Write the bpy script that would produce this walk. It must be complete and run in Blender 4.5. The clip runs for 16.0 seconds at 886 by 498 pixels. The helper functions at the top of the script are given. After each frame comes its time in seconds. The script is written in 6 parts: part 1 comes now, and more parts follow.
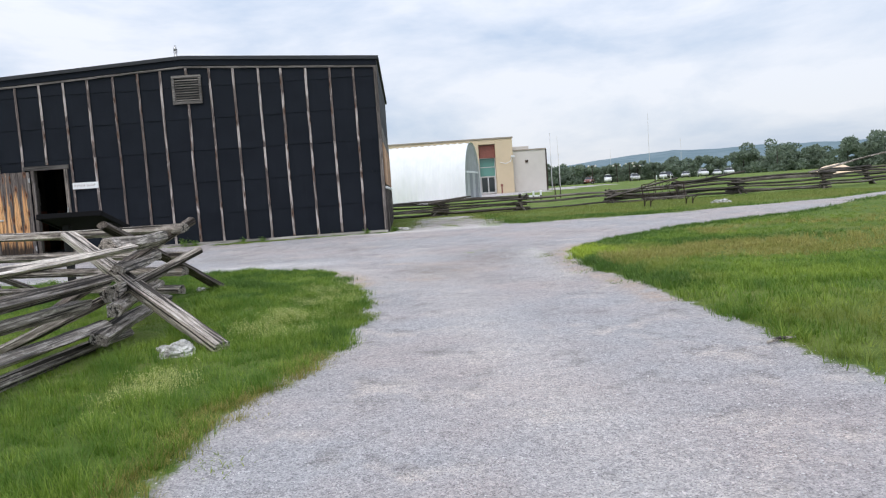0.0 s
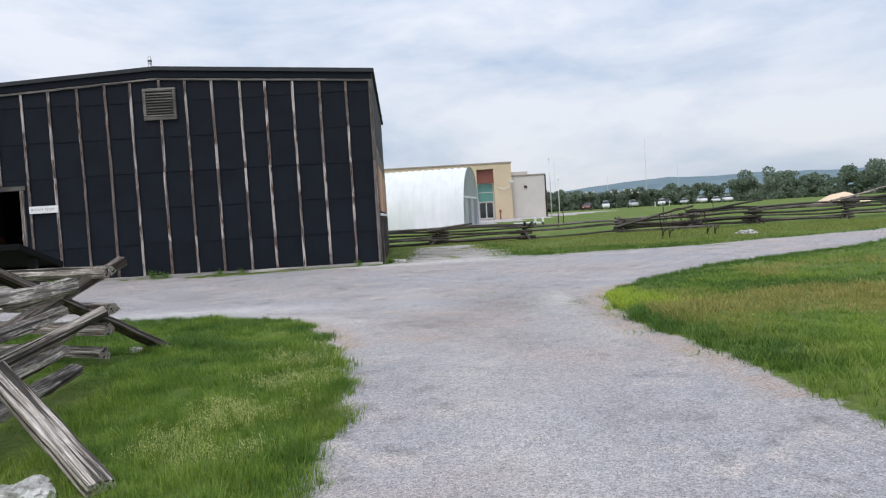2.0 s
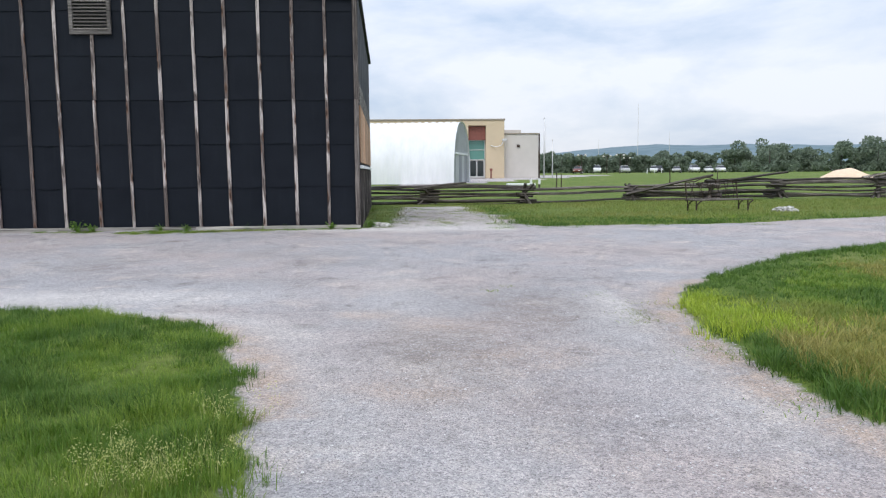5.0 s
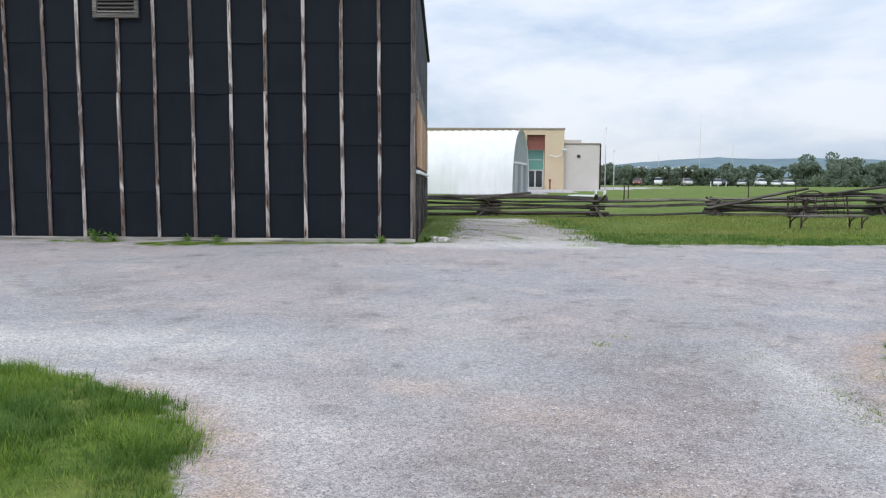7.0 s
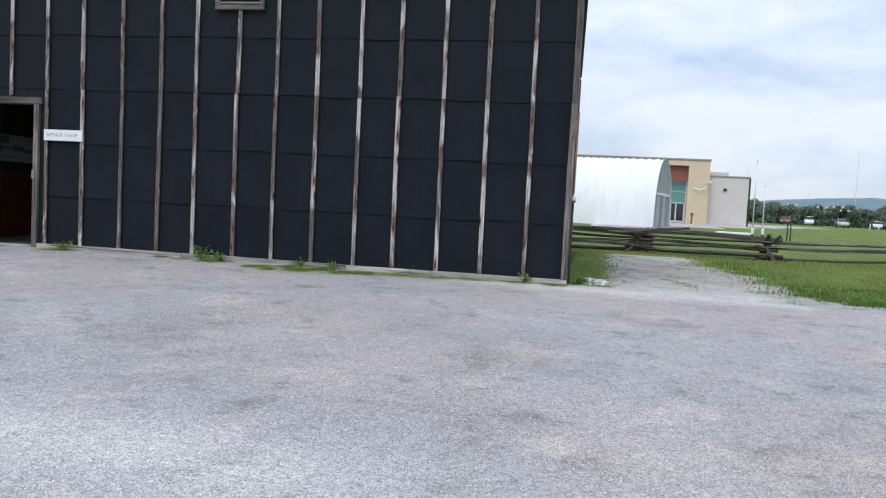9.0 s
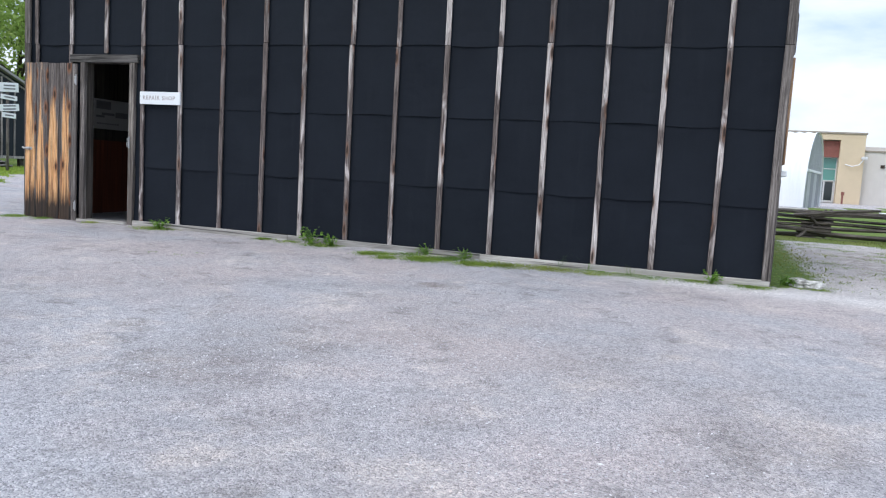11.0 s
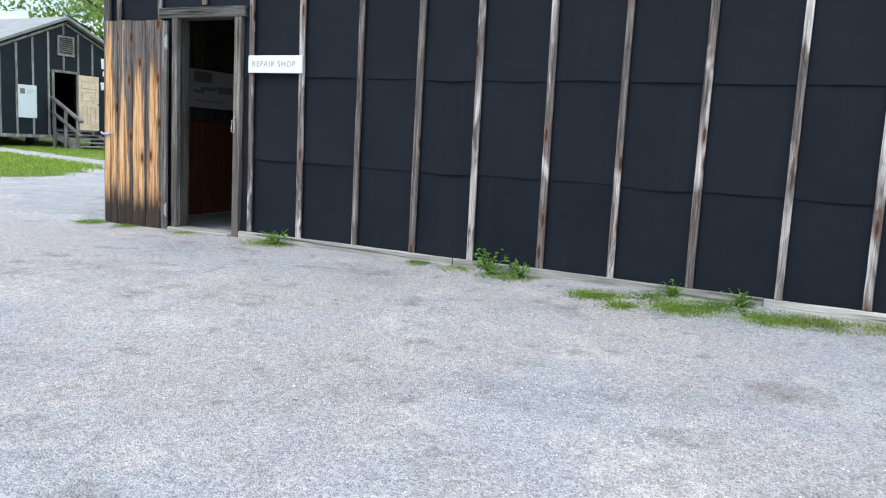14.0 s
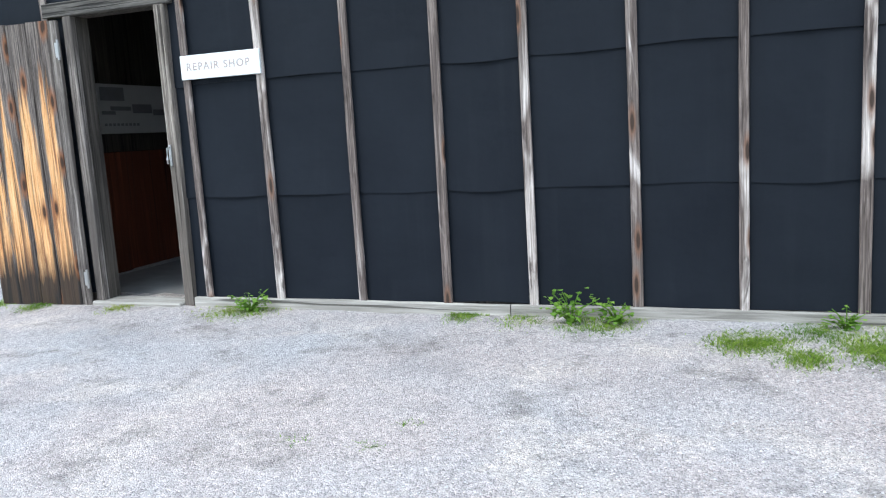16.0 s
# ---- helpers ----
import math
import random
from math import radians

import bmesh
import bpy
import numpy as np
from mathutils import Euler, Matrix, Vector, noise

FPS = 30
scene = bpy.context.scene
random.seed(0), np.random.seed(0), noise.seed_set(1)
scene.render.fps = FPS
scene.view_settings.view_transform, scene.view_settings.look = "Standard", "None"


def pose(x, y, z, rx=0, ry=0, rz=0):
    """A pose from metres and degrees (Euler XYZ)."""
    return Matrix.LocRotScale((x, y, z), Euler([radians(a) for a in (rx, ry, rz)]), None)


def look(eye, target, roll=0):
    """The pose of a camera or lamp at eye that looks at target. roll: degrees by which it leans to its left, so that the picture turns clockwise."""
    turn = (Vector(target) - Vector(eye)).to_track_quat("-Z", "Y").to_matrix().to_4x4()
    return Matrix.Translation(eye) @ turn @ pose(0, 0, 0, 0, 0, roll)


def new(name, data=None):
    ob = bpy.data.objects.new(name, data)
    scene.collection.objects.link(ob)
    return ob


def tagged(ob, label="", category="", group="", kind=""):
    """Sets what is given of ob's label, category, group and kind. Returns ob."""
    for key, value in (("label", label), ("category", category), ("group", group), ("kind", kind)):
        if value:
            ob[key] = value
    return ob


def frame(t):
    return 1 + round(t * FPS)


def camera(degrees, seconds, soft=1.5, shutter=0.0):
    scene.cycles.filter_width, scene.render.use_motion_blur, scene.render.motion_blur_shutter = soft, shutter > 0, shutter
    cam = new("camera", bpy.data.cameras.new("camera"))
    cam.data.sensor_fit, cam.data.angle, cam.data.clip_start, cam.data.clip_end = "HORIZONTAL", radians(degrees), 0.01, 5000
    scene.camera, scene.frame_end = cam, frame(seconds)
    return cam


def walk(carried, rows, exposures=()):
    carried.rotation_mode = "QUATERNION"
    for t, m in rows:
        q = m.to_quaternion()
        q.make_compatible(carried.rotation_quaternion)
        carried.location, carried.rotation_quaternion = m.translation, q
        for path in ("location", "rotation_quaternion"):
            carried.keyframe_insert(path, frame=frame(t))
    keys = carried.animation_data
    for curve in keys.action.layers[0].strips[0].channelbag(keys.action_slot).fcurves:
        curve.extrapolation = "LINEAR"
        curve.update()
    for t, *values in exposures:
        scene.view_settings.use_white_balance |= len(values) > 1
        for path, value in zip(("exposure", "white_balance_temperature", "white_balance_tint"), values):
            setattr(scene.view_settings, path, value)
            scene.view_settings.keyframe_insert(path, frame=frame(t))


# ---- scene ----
cam = camera(60.3, 16.0, soft=1.2)
METRES, EYE, TILT, LEAN, TURN = 17.55, 1.125, 0.0, 0.0, 0.0
ROWS = [
    (0.0, 0.0, 0.0, 0.0, -0.29, -4.34, 3.84),
    (0.5, -0.0003, 0.0333, 0.0009, -0.4, -3.36, 3.94),
    (1.0, -0.0021, 0.0646, 0.0023, -0.26, -2.49, 4.03),
    (1.5, -0.0048, 0.0924, 0.0041, -0.39, -2.06, 4.04),
    (2.0, -0.0064, 0.1233, 0.0051, -0.59, -2.51, 3.36),
    (2.5, -0.009, 0.154, 0.0059, -1.13, -3.47, 2.43),
    (3.0, -0.007, 0.1849, 0.0071, -1.68, -4.44, 1.34),
    (3.5, -0.0094, 0.2142, 0.0071, -2.1, -4.94, 0.95),
    (6.0, -0.0141, 0.3704, 0.0037, -0.52, -6.01, -0.32),
    (6.5, -0.0192, 0.3996, 0.0026, 0.5, -5.88, -0.57),
    (7.0, -0.0223, 0.4304, 0.0025, 2.56, -5.05, -0.34),
    (7.5, -0.0305, 0.4644, 0.0037, 5.47, -3.77, -0.25),
    (8.0, -0.0365, 0.4942, 0.004, 8.31, -2.84, -1.1),
    (10.5, -0.0908, 0.6432, 0.0006, 17.81, -5.23, -4.0),
    (11.0, -0.1053, 0.6675, 0.0006, 20.97, -5.77, -3.43),
    (11.5, -0.1236, 0.693, 0.0009, 23.67, -5.82, -3.19),
    (12.0, -0.1425, 0.7163, 0.0005, 22.99, -5.91, -3.19),
    (12.5, -0.1664, 0.7417, 0.0009, 23.28, -6.21, -3.06),
    (13.0, -0.1888, 0.7652, 0.002, 24.25, -6.54, -3.26),
    (13.5, -0.2097, 0.7856, 0.0032, 26.23, -7.05, -3.35),
    (14.0, -0.2355, 0.8059, 0.0057, 28.07, -7.93, -3.13),
    (14.5, -0.2606, 0.8269, 0.0085, 29.69, -8.96, -2.34),
    (15.0, -0.2886, 0.8439, 0.0111, 28.72, -9.51, -0.39),
    (15.5, -0.3098, 0.8668, 0.0115, 23.71, -9.01, 1.14),
    (16.0, -0.33, 0.8848, 0.0127, 21.22, -8.8, 3.18),
]
walk(cam, [(t, pose(0, 0, EYE, TILT, LEAN, TURN) @ pose(METRES * x, METRES * y, METRES * z, 90 + pitch, roll, yaw)) for t, x, y, z, yaw, pitch, roll in ROWS],
     exposures=((0.0, 0.35, 6800, 12), (1.0, 0.29, 6800, 12), (2.0, 0.23, 6790, 12), (2.5, 0.34, 6790, 12), (3.7, 0.43, 6750, 12), (7.0, 0.36, 6690, 11), (8.2, 0.36, 6590, 10), (10.3, 0.48, 6400, 12), (12.5, 0.9, 6460, 9), (14.5, 0.99, 6340, 5), (15.5, 1.17, 6350, 5), (16.0, 1.25, 6330, 5)))

WALL_Y = 20.22


# ---- world, sun ----
world = bpy.data.worlds.new("overcast_sky")
scene.world = world
world.use_nodes = True
wn, wl = world.node_tree.nodes, world.node_tree.links
wn.clear()
w_out = wn.new("ShaderNodeOutputWorld")
w_bg = wn.new("ShaderNodeBackground")
w_sky = wn.new("ShaderNodeTexSky")
w_sky.sky_type = "NISHITA"
w_sky.sun_disc = False
SUN_ELEV, SUN_ROT = radians(52), radians(200)
w_sky.sun_elevation, w_sky.sun_rotation = SUN_ELEV, SUN_ROT
w_scale = wn.new("ShaderNodeVectorMath")
w_scale.operation = "SCALE"
w_scale.inputs["Scale"].default_value = 0.11
w_tc = wn.new("ShaderNodeTexCoord")
w_map = wn.new("ShaderNodeMapping")
w_map.inputs["Scale"].default_value = (1.0, 1.0, 2.9)
w_map.inputs["Location"].default_value = (0.35, 0.2, 0.0)
w_noise = wn.new("ShaderNodeTexNoise")
w_noise.inputs["Scale"].default_value = 3.1
w_noise.inputs["Detail"].default_value = 8
w_noise.inputs["Roughness"].default_value = 0.56
w_noise.inputs["Distortion"].default_value = 0.25
w_ramp = wn.new("ShaderNodeValToRGB")
w_ramp.color_ramp.elements[0].position = 0.35
w_ramp.color_ramp.elements[0].color = (0.44, 0.57, 0.765, 1)
w_ramp.color_ramp.elements[1].position = 0.6
w_ramp.color_ramp.elements[1].color = (0.79, 0.85, 0.955, 1)
w_mix = wn.new("ShaderNodeMix")
w_mix.data_type = "RGBA"
w_mix.inputs["Factor"].default_value = 0.86
wl.new(w_tc.outputs["Generated"], w_map.inputs["Vector"])
wl.new(w_map.outputs["Vector"], w_noise.inputs["Vector"])
wl.new(w_noise.outputs["Fac"], w_ramp.inputs["Fac"])
wl.new(w_sky.outputs["Color"], w_scale.inputs[0])
wl.new(w_scale.outputs["Vector"], w_mix.inputs["A"])
wl.new(w_ramp.outputs["Color"], w_mix.inputs["B"])
w_sep = wn.new("ShaderNodeSeparateXYZ")
wl.new(w_tc.outputs["Generated"], w_sep.inputs[0])
w_low = wn.new("ShaderNodeMapRange")
for key, v in (("From Min", 0.0), ("From Max", 0.28), ("To Min", 0.8), ("To Max", 1.0)):
    w_low.inputs[key].default_value = v
wl.new(w_sep.outputs["Z"], w_low.inputs["Value"])
w_dim = wn.new("ShaderNodeVectorMath")
w_dim.operation = "SCALE"
wl.new(w_mix.outputs["Result"], w_dim.inputs[0])
w_high = wn.new("ShaderNodeMapRange")
for key, v in (("From Min", 0.3), ("From Max", 0.95), ("To Min", 1.0), ("To Max", 1.4)):
    w_high.inputs[key].default_value = v
wl.new(w_sep.outputs["Z"], w_high.inputs["Value"])
w_both = wn.new("ShaderNodeMath")
w_both.operation = "MULTIPLY"
wl.new(w_low.outputs["Result"], w_both.inputs[0])
wl.new(w_high.outputs["Result"], w_both.inputs[1])
wl.new(w_both.outputs[0], w_dim.inputs["Scale"])
wl.new(w_dim.outputs["Vector"], w_bg.inputs["Color"])
w_bg.inputs["Strength"].default_value = 1.0
wl.new(w_bg.outputs["Background"], w_out.inputs["Surface"])

sun_data = bpy.data.lights.new("sun", "SUN")
sun_data.energy, sun_data.angle, sun_data.color = 0.9, radians(25), (1.0, 0.97, 0.92)
sun = new("sun", sun_data)
sun.matrix_world = look((0, 0, 50), (0 + 20 * math.sin(radians(20)), 0 + 20 * math.cos(radians(20)), 50 - 27))


# ---- materials ----
class Mat:
    """A small builder round one node material."""

    def __init__(self, name, rough=0.8, metal=0.0, spec=0.5):
        self.m = bpy.data.materials.new(name)
        self.m.use_nodes = True
        self.n, self.l = self.m.node_tree.nodes, self.m.node_tree.links
        self.b = self.n["Principled BSDF"]
        self.b.inputs["Roughness"].default_value = rough
        self.b.inputs["Metallic"].default_value = metal
        self.b.inputs["Specular IOR Level"].default_value = spec
        self.tc = self.n.new("ShaderNodeTexCoord").outputs["Object"]

    def coords(self, scale=(1, 1, 1), source=None, offset=None):
        mp = self.n.new("ShaderNodeMapping")
        mp.inputs["Scale"].default_value = scale
        self.l.new(source or self.tc, mp.inputs["Vector"])
        if offset is not None:
            self.l.new(offset, mp.inputs["Location"])
        return mp.outputs["Vector"]

    def noise(self, scale, detail=4, rough=0.55, vec=None, distort=0.0):
        t = self.n.new("ShaderNodeTexNoise")
        t.inputs["Scale"].default_value, t.inputs["Detail"].default_value = scale, detail
        t.inputs["Roughness"].default_value, t.inputs["Distortion"].default_value = rough, distort
        self.l.new(vec or self.tc, t.inputs["Vector"])
        return t.outputs["Fac"]

    def voronoi(self, scale, vec=None, what="Distance", feature="F1"):
        t = self.n.new("ShaderNodeTexVoronoi")
        t.feature = feature
        t.inputs["Scale"].default_value = scale
        self.l.new(vec or self.tc, t.inputs["Vector"])
        return t.outputs[what]

    def ramp(self, fac, stops):
        r = self.n.new("ShaderNodeValToRGB")
        e = r.color_ramp.elements
        while len(e) < len(stops):
            e.new(0.5)
        for el, (p, c) in zip(e, stops):
            el.position = p
            el.color = (*c, 1) if len(c) == 3 else c
        self.l.new(fac, r.inputs["Fac"])
        return r.outputs["Color"]

    def grey(self, fac, lo, hi, a=0.0, b=1.0):
        r = self.n.new("ShaderNodeMapRange")
        for key, v in zip(("From Min", "From Max", "To Min", "To Max"), (lo, hi, a, b)):
            r.inputs[key].default_value = v
        self.l.new(fac, r.inputs["Value"])
        return r.outputs["Result"]

    def mix(self, fac, a, b, mode="MIX"):
        x = self.n.new("ShaderNodeMix")
        x.data_type, x.blend_type = "RGBA", mode
        for key, v in (("Factor", fac), ("A", a), ("B", b)):
            if isinstance(v, (int, float)):
                x.inputs[key].default_value = v
            elif isinstance(v, tuple):
                x.inputs[key].default_value = (*v, 1)
            else:
                self.l.new(v, x.inputs[key])
        return x.outputs["Result"]

    def math(self, op, a, b=0.0):
        x = self.n.new("ShaderNodeMath")
        x.operation = op
        for i, v in enumerate((a, b)):
            if isinstance(v, (int, float)):
                x.inputs[i].default_value = v
            else:
                self.l.new(v, x.inputs[i])
        return x.outputs[0]

    def random(self):
        return self.n.new("ShaderNodeObjectInfo").outputs["Random"]

    def island(self):
        return self.n.new("ShaderNodeNewGeometry").outputs["Random Per Island"]

    def attribute(self, name):
        a = self.n.new("ShaderNodeAttribute")
        a.attribute_name = name
        return a.outputs["Fac"]

    def color(self, c):
        if isinstance(c, tuple):
            self.b.inputs["Base Color"].default_value = (*c, 1)
        else:
            self.l.new(c, self.b.inputs["Base Color"])
        return self

    def rough(self, r):
        self.l.new(r, self.b.inputs["Roughness"])
        return self

    def bump(self, height, strength=0.5, distance=0.01):
        k = self.n.new("ShaderNodeBump")
        k.inputs["Strength"].default_value, k.inputs["Distance"].default_value = strength, distance
        self.l.new(height, k.inputs["Height"])
        self.l.new(k.outputs["Normal"], self.b.inputs["Normal"])
        return self


def shifted(mt):
    """Object coordinates moved apart for every object, so that alike pieces differ."""
    v = mt.n.new("ShaderNodeCombineXYZ")
    r = mt.math("MULTIPLY", mt.random(), 37.0)
    for i in range(3):
        mt.l.new(r, v.inputs[i])
    return v.outputs[0]


def knots_of(mt, sx, sz, off):
    """Distance to scattered knots over the face of a board."""
    a = mt.n.new("ShaderNodeSeparateXYZ")
    mt.l.new(mt.coords((sx, sx, sz), offset=off), a.inputs[0])
    b = mt.n.new("ShaderNodeCombineXYZ")
    mt.l.new(a.outputs["X"], b.inputs["X"])
    mt.l.new(a.outputs["Z"], b.inputs["Y"])
    t = mt.n.new("ShaderNodeTexVoronoi")
    t.voronoi_dimensions = "2D"
    t.inputs["Scale"].default_value = 1.0
    mt.l.new(b.outputs[0], t.inputs["Vector"])
    return t.outputs["Distance"]


def make_ground():
    mt = Mat("ground_gravel_and_turf", 0.92, spec=0.25)
    big = mt.noise(0.35, 4, 0.6)
    mid = mt.noise(2.3, 5, 0.65)
    fine = mt.noise(38, 3, 0.7)
    cell = mt.voronoi(145, what="Color")
    dist = mt.voronoi(145)
    sep = mt.n.new("ShaderNodeSeparateColor")
    mt.l.new(cell, sep.inputs[0])
    gravel = mt.mix(mt.grey(mid, 0.3, 0.75, 0.0, 0.6), (0.555, 0.548, 0.56), (0.49, 0.472, 0.48))
    gravel = mt.mix(mt.grey(big, 0.43, 0.6, 0.0, 0.62), gravel, (0.63, 0.525, 0.485))
    gravel = mt.mix(mt.math("MULTIPLY", mt.grey(mt.noise(1.6, 4, 0.65), 0.52, 0.64, 0.0, 0.8), mt.grey(mid, 0.4, 0.6, 0.3, 1.0)), gravel, (0.76, 0.68, 0.62))
    gravel = mt.mix(mt.grey(mt.noise(0.9, 5, 0.7), 0.54, 0.7, 0.0, 0.42), gravel, (0.29, 0.28, 0.295))
    gravel = mt.mix(mt.grey(mt.noise(3.1, 5, 0.7), 0.55, 0.68, 0.0, 0.6), gravel, (0.24, 0.22, 0.205))
    fines = mt.attribute("fines")
    gravel = mt.mix(mt.math("MULTIPLY", fines, mt.grey(mid, 0.35, 0.6, 0.65, 1.0)), gravel, (0.83, 0.8, 0.765))
    gravel = mt.mix(mt.math("MULTIPLY", mt.attribute("dirt"), mt.grey(mt.noise(4.5, 5, 0.7), 0.35, 0.65, 0.3, 1.0)), gravel, (0.32, 0.27, 0.235))
    gravel = mt.mix(mt.math("MULTIPLY", mt.attribute("tan"), mt.grey(mt.noise(3.4, 5, 0.7), 0.34, 0.58, 0.1, 0.9)), gravel, (0.64, 0.49, 0.385))
    chips = mt.ramp(sep.outputs[0], [(0.0, (0.52, 0.51, 0.52)), (0.3, (0.86, 0.86, 0.87)), (0.7, (1.06, 1.06, 1.05)), (1.0, (1.33, 1.315, 1.3))])
    gravel = mt.mix(1.0, gravel, chips, "MULTIPLY")
    lumps = mt.ramp(mt.voronoi(46, what="Color"), [(0.2, (0.88, 0.875, 0.88)), (0.5, (1.0, 1.0, 1.0)), (0.8, (1.09, 1.085, 1.08))])
    gravel = mt.mix(1.0, gravel, lumps, "MULTIPLY")
    gravel = mt.mix(mt.grey(mt.noise(34, 3, 0.75), 0.5, 0.68, 0.0, 0.36), gravel, (0.27, 0.26, 0.265))
    gravel = mt.mix(mt.grey(mt.noise(43, 3, 0.75), 0.32, 0.46, 0.26, 0.0), gravel, (0.8, 0.79, 0.785))
    gravel = mt.mix(1.0, gravel, (0.87, 0.87, 0.875), "MULTIPLY")
    soil = mt.ramp(mt.noise(14, 5, 0.7), [(0.25, (0.05, 0.09, 0.016)), (0.5, (0.11, 0.175, 0.028)), (0.75, (0.2, 0.26, 0.055))])
    soil = mt.mix(mt.grey(mt.noise(0.5, 3, 0.6), 0.5, 0.7, 0.0, 0.6), soil, (0.27, 0.27, 0.085))
    grass = mt.attribute("grass")
    ragged = mt.math("ADD", grass, mt.math("MULTIPLY", mt.math("SUBTRACT", mt.noise(5.5, 5, 0.7), 0.5), 0.55))
    sel = mt.grey(ragged, 0.46, 0.56)
    mt.color(mt.mix(sel, gravel, soil))
    h = mt.math("ADD", mt.math("MULTIPLY", dist, -0.9), mt.math("MULTIPLY", fine, 0.7))
    mt.bump(h, 0.75, 0.012)
    return mt.m


def make_tar(name, dark, light):
    mt = Mat(name, 0.62, spec=0.14)
    v = mt.coords((1, 1, 1), offset=shifted(mt))
    a = mt.noise(1.4, 4, 0.6, v)
    b = mt.noise(240, 2, 0.6, v)
    streak = mt.noise(1.0, 4, 0.6, mt.coords((9, 9, 0.5), offset=shifted(mt)))
    c = mt.ramp(a, [(0.3, dark), (0.7, light)])
    c = mt.mix(mt.grey(streak, 0.55, 0.8, 0.0, 0.3), c, (0.021, 0.025, 0.032))
    c = mt.mix(mt.grey(b, 0.4, 0.8, 0, 0.3), c, (0.019, 0.022, 0.027))
    mt.color(c)
    mt.rough(mt.grey(a, 0.3, 0.7, 0.52, 0.75))
    mt.bump(mt.math("ADD", mt.math("MULTIPLY", b, 0.08), mt.noise(5.0, 3, 0.5, v)), 0.35, 0.02)
    return mt.m


def make_wood(name, dark, mid, light, axis=2, scale=1.0, rough=0.82, grain=62, random_tone=0.5):
    """Weathered sawn or split wood; the grain runs along one axis."""
    mt = Mat(name, rough, spec=0.3)
    s = [grain * scale] * 3
    s[axis] = 2.2 * scale
    off = shifted(mt)
    v = mt.coords(tuple(s), offset=off)
    g = mt.noise(1.0, 6, 0.68, v, 0.5)
    s2 = [4.0 * scale] * 3
    s2[axis] = 0.9 * scale
    p = mt.noise(1.0, 4, 0.6, mt.coords(tuple(s2), offset=off), 0.4)
    c = mt.ramp(g, [(0.35, dark), (0.5, mid), (0.66, light)])
    c = mt.mix(mt.grey(p, 0.47, 0.6, 0.0, 0.8), c, mt.mix(0.35, dark, mid))
    s3 = [grain * 0.75 * scale] * 3
    s3[axis] = 0.75 * scale
    crack = mt.grey(mt.noise(1.0, 2, 0.5, mt.coords(tuple(s3), offset=off), 0.3), 0.61, 0.66)
    c = mt.mix(mt.math("MULTIPLY", crack, 0.85), c, tuple(0.4 * q for q in dark))
    g = mt.math("SUBTRACT", g, mt.math("MULTIPLY", crack, 0.8))
    tone = mt.grey(mt.random(), 0, 1, 1.0 - random_tone, 1.0 + 0.3 * random_tone)
    tc = mt.n.new("ShaderNodeCombineXYZ")
    for i in range(3):
        mt.l.new(tone, tc.inputs[i])
    c = mt.mix(1.0, c, tc.outputs[0], "MULTIPLY")
    mt.color(c)
    mt.bump(g, 0.8, 0.008)
    return mt.m


def make_batten():
    """Thin wall strips: pale bleached lengths between brown ones, with knots."""
    mt = Mat("bleached_batten_wood", 0.8, spec=0.3)
    off = shifted(mt)
    g = mt.noise(1.0, 6, 0.7, mt.coords((85, 85, 2.4), offset=off), 0.6)
    p = mt.noise(1.0, 3, 0.55, mt.coords((5, 5, 1.15), offset=off), 0.8)
    pale = mt.ramp(g, [(0.33, (0.2, 0.168, 0.15)), (0.5, (0.47, 0.417, 0.388)), (0.66, (0.8, 0.75, 0.72))])
    brown = mt.ramp(g, [(0.33, (0.034, 0.027, 0.025)), (0.5, (0.135, 0.108, 0.098)), (0.68, (0.33, 0.278, 0.252))])
    shift = mt.grey(mt.random(), 0, 1, -0.1, 0.1)
    c = mt.mix(mt.grey(mt.math("ADD", p, shift), 0.51, 0.61), brown, pale)
    rot = mt.noise(1.0, 4, 0.65, mt.coords((14, 14, 2.6), offset=off), 0.6)
    c = mt.mix(mt.grey(rot, 0.56, 0.68, 0.0, 0.85), c, (0.05, 0.036, 0.032))
    knots = knots_of(mt, 7.0, 1.5, off)
    c = mt.mix(mt.grey(knots, 0.1, 0.2, 0.7, 0.0), c, (0.2, 0.1, 0.06))
    c = mt.mix(mt.grey(knots, 0.06, 0.11, 0.95, 0.0), c, (0.04, 0.026, 0.02))
    mt.color(c)
    mt.bump(g, 0.6, 0.005)
    return mt.m


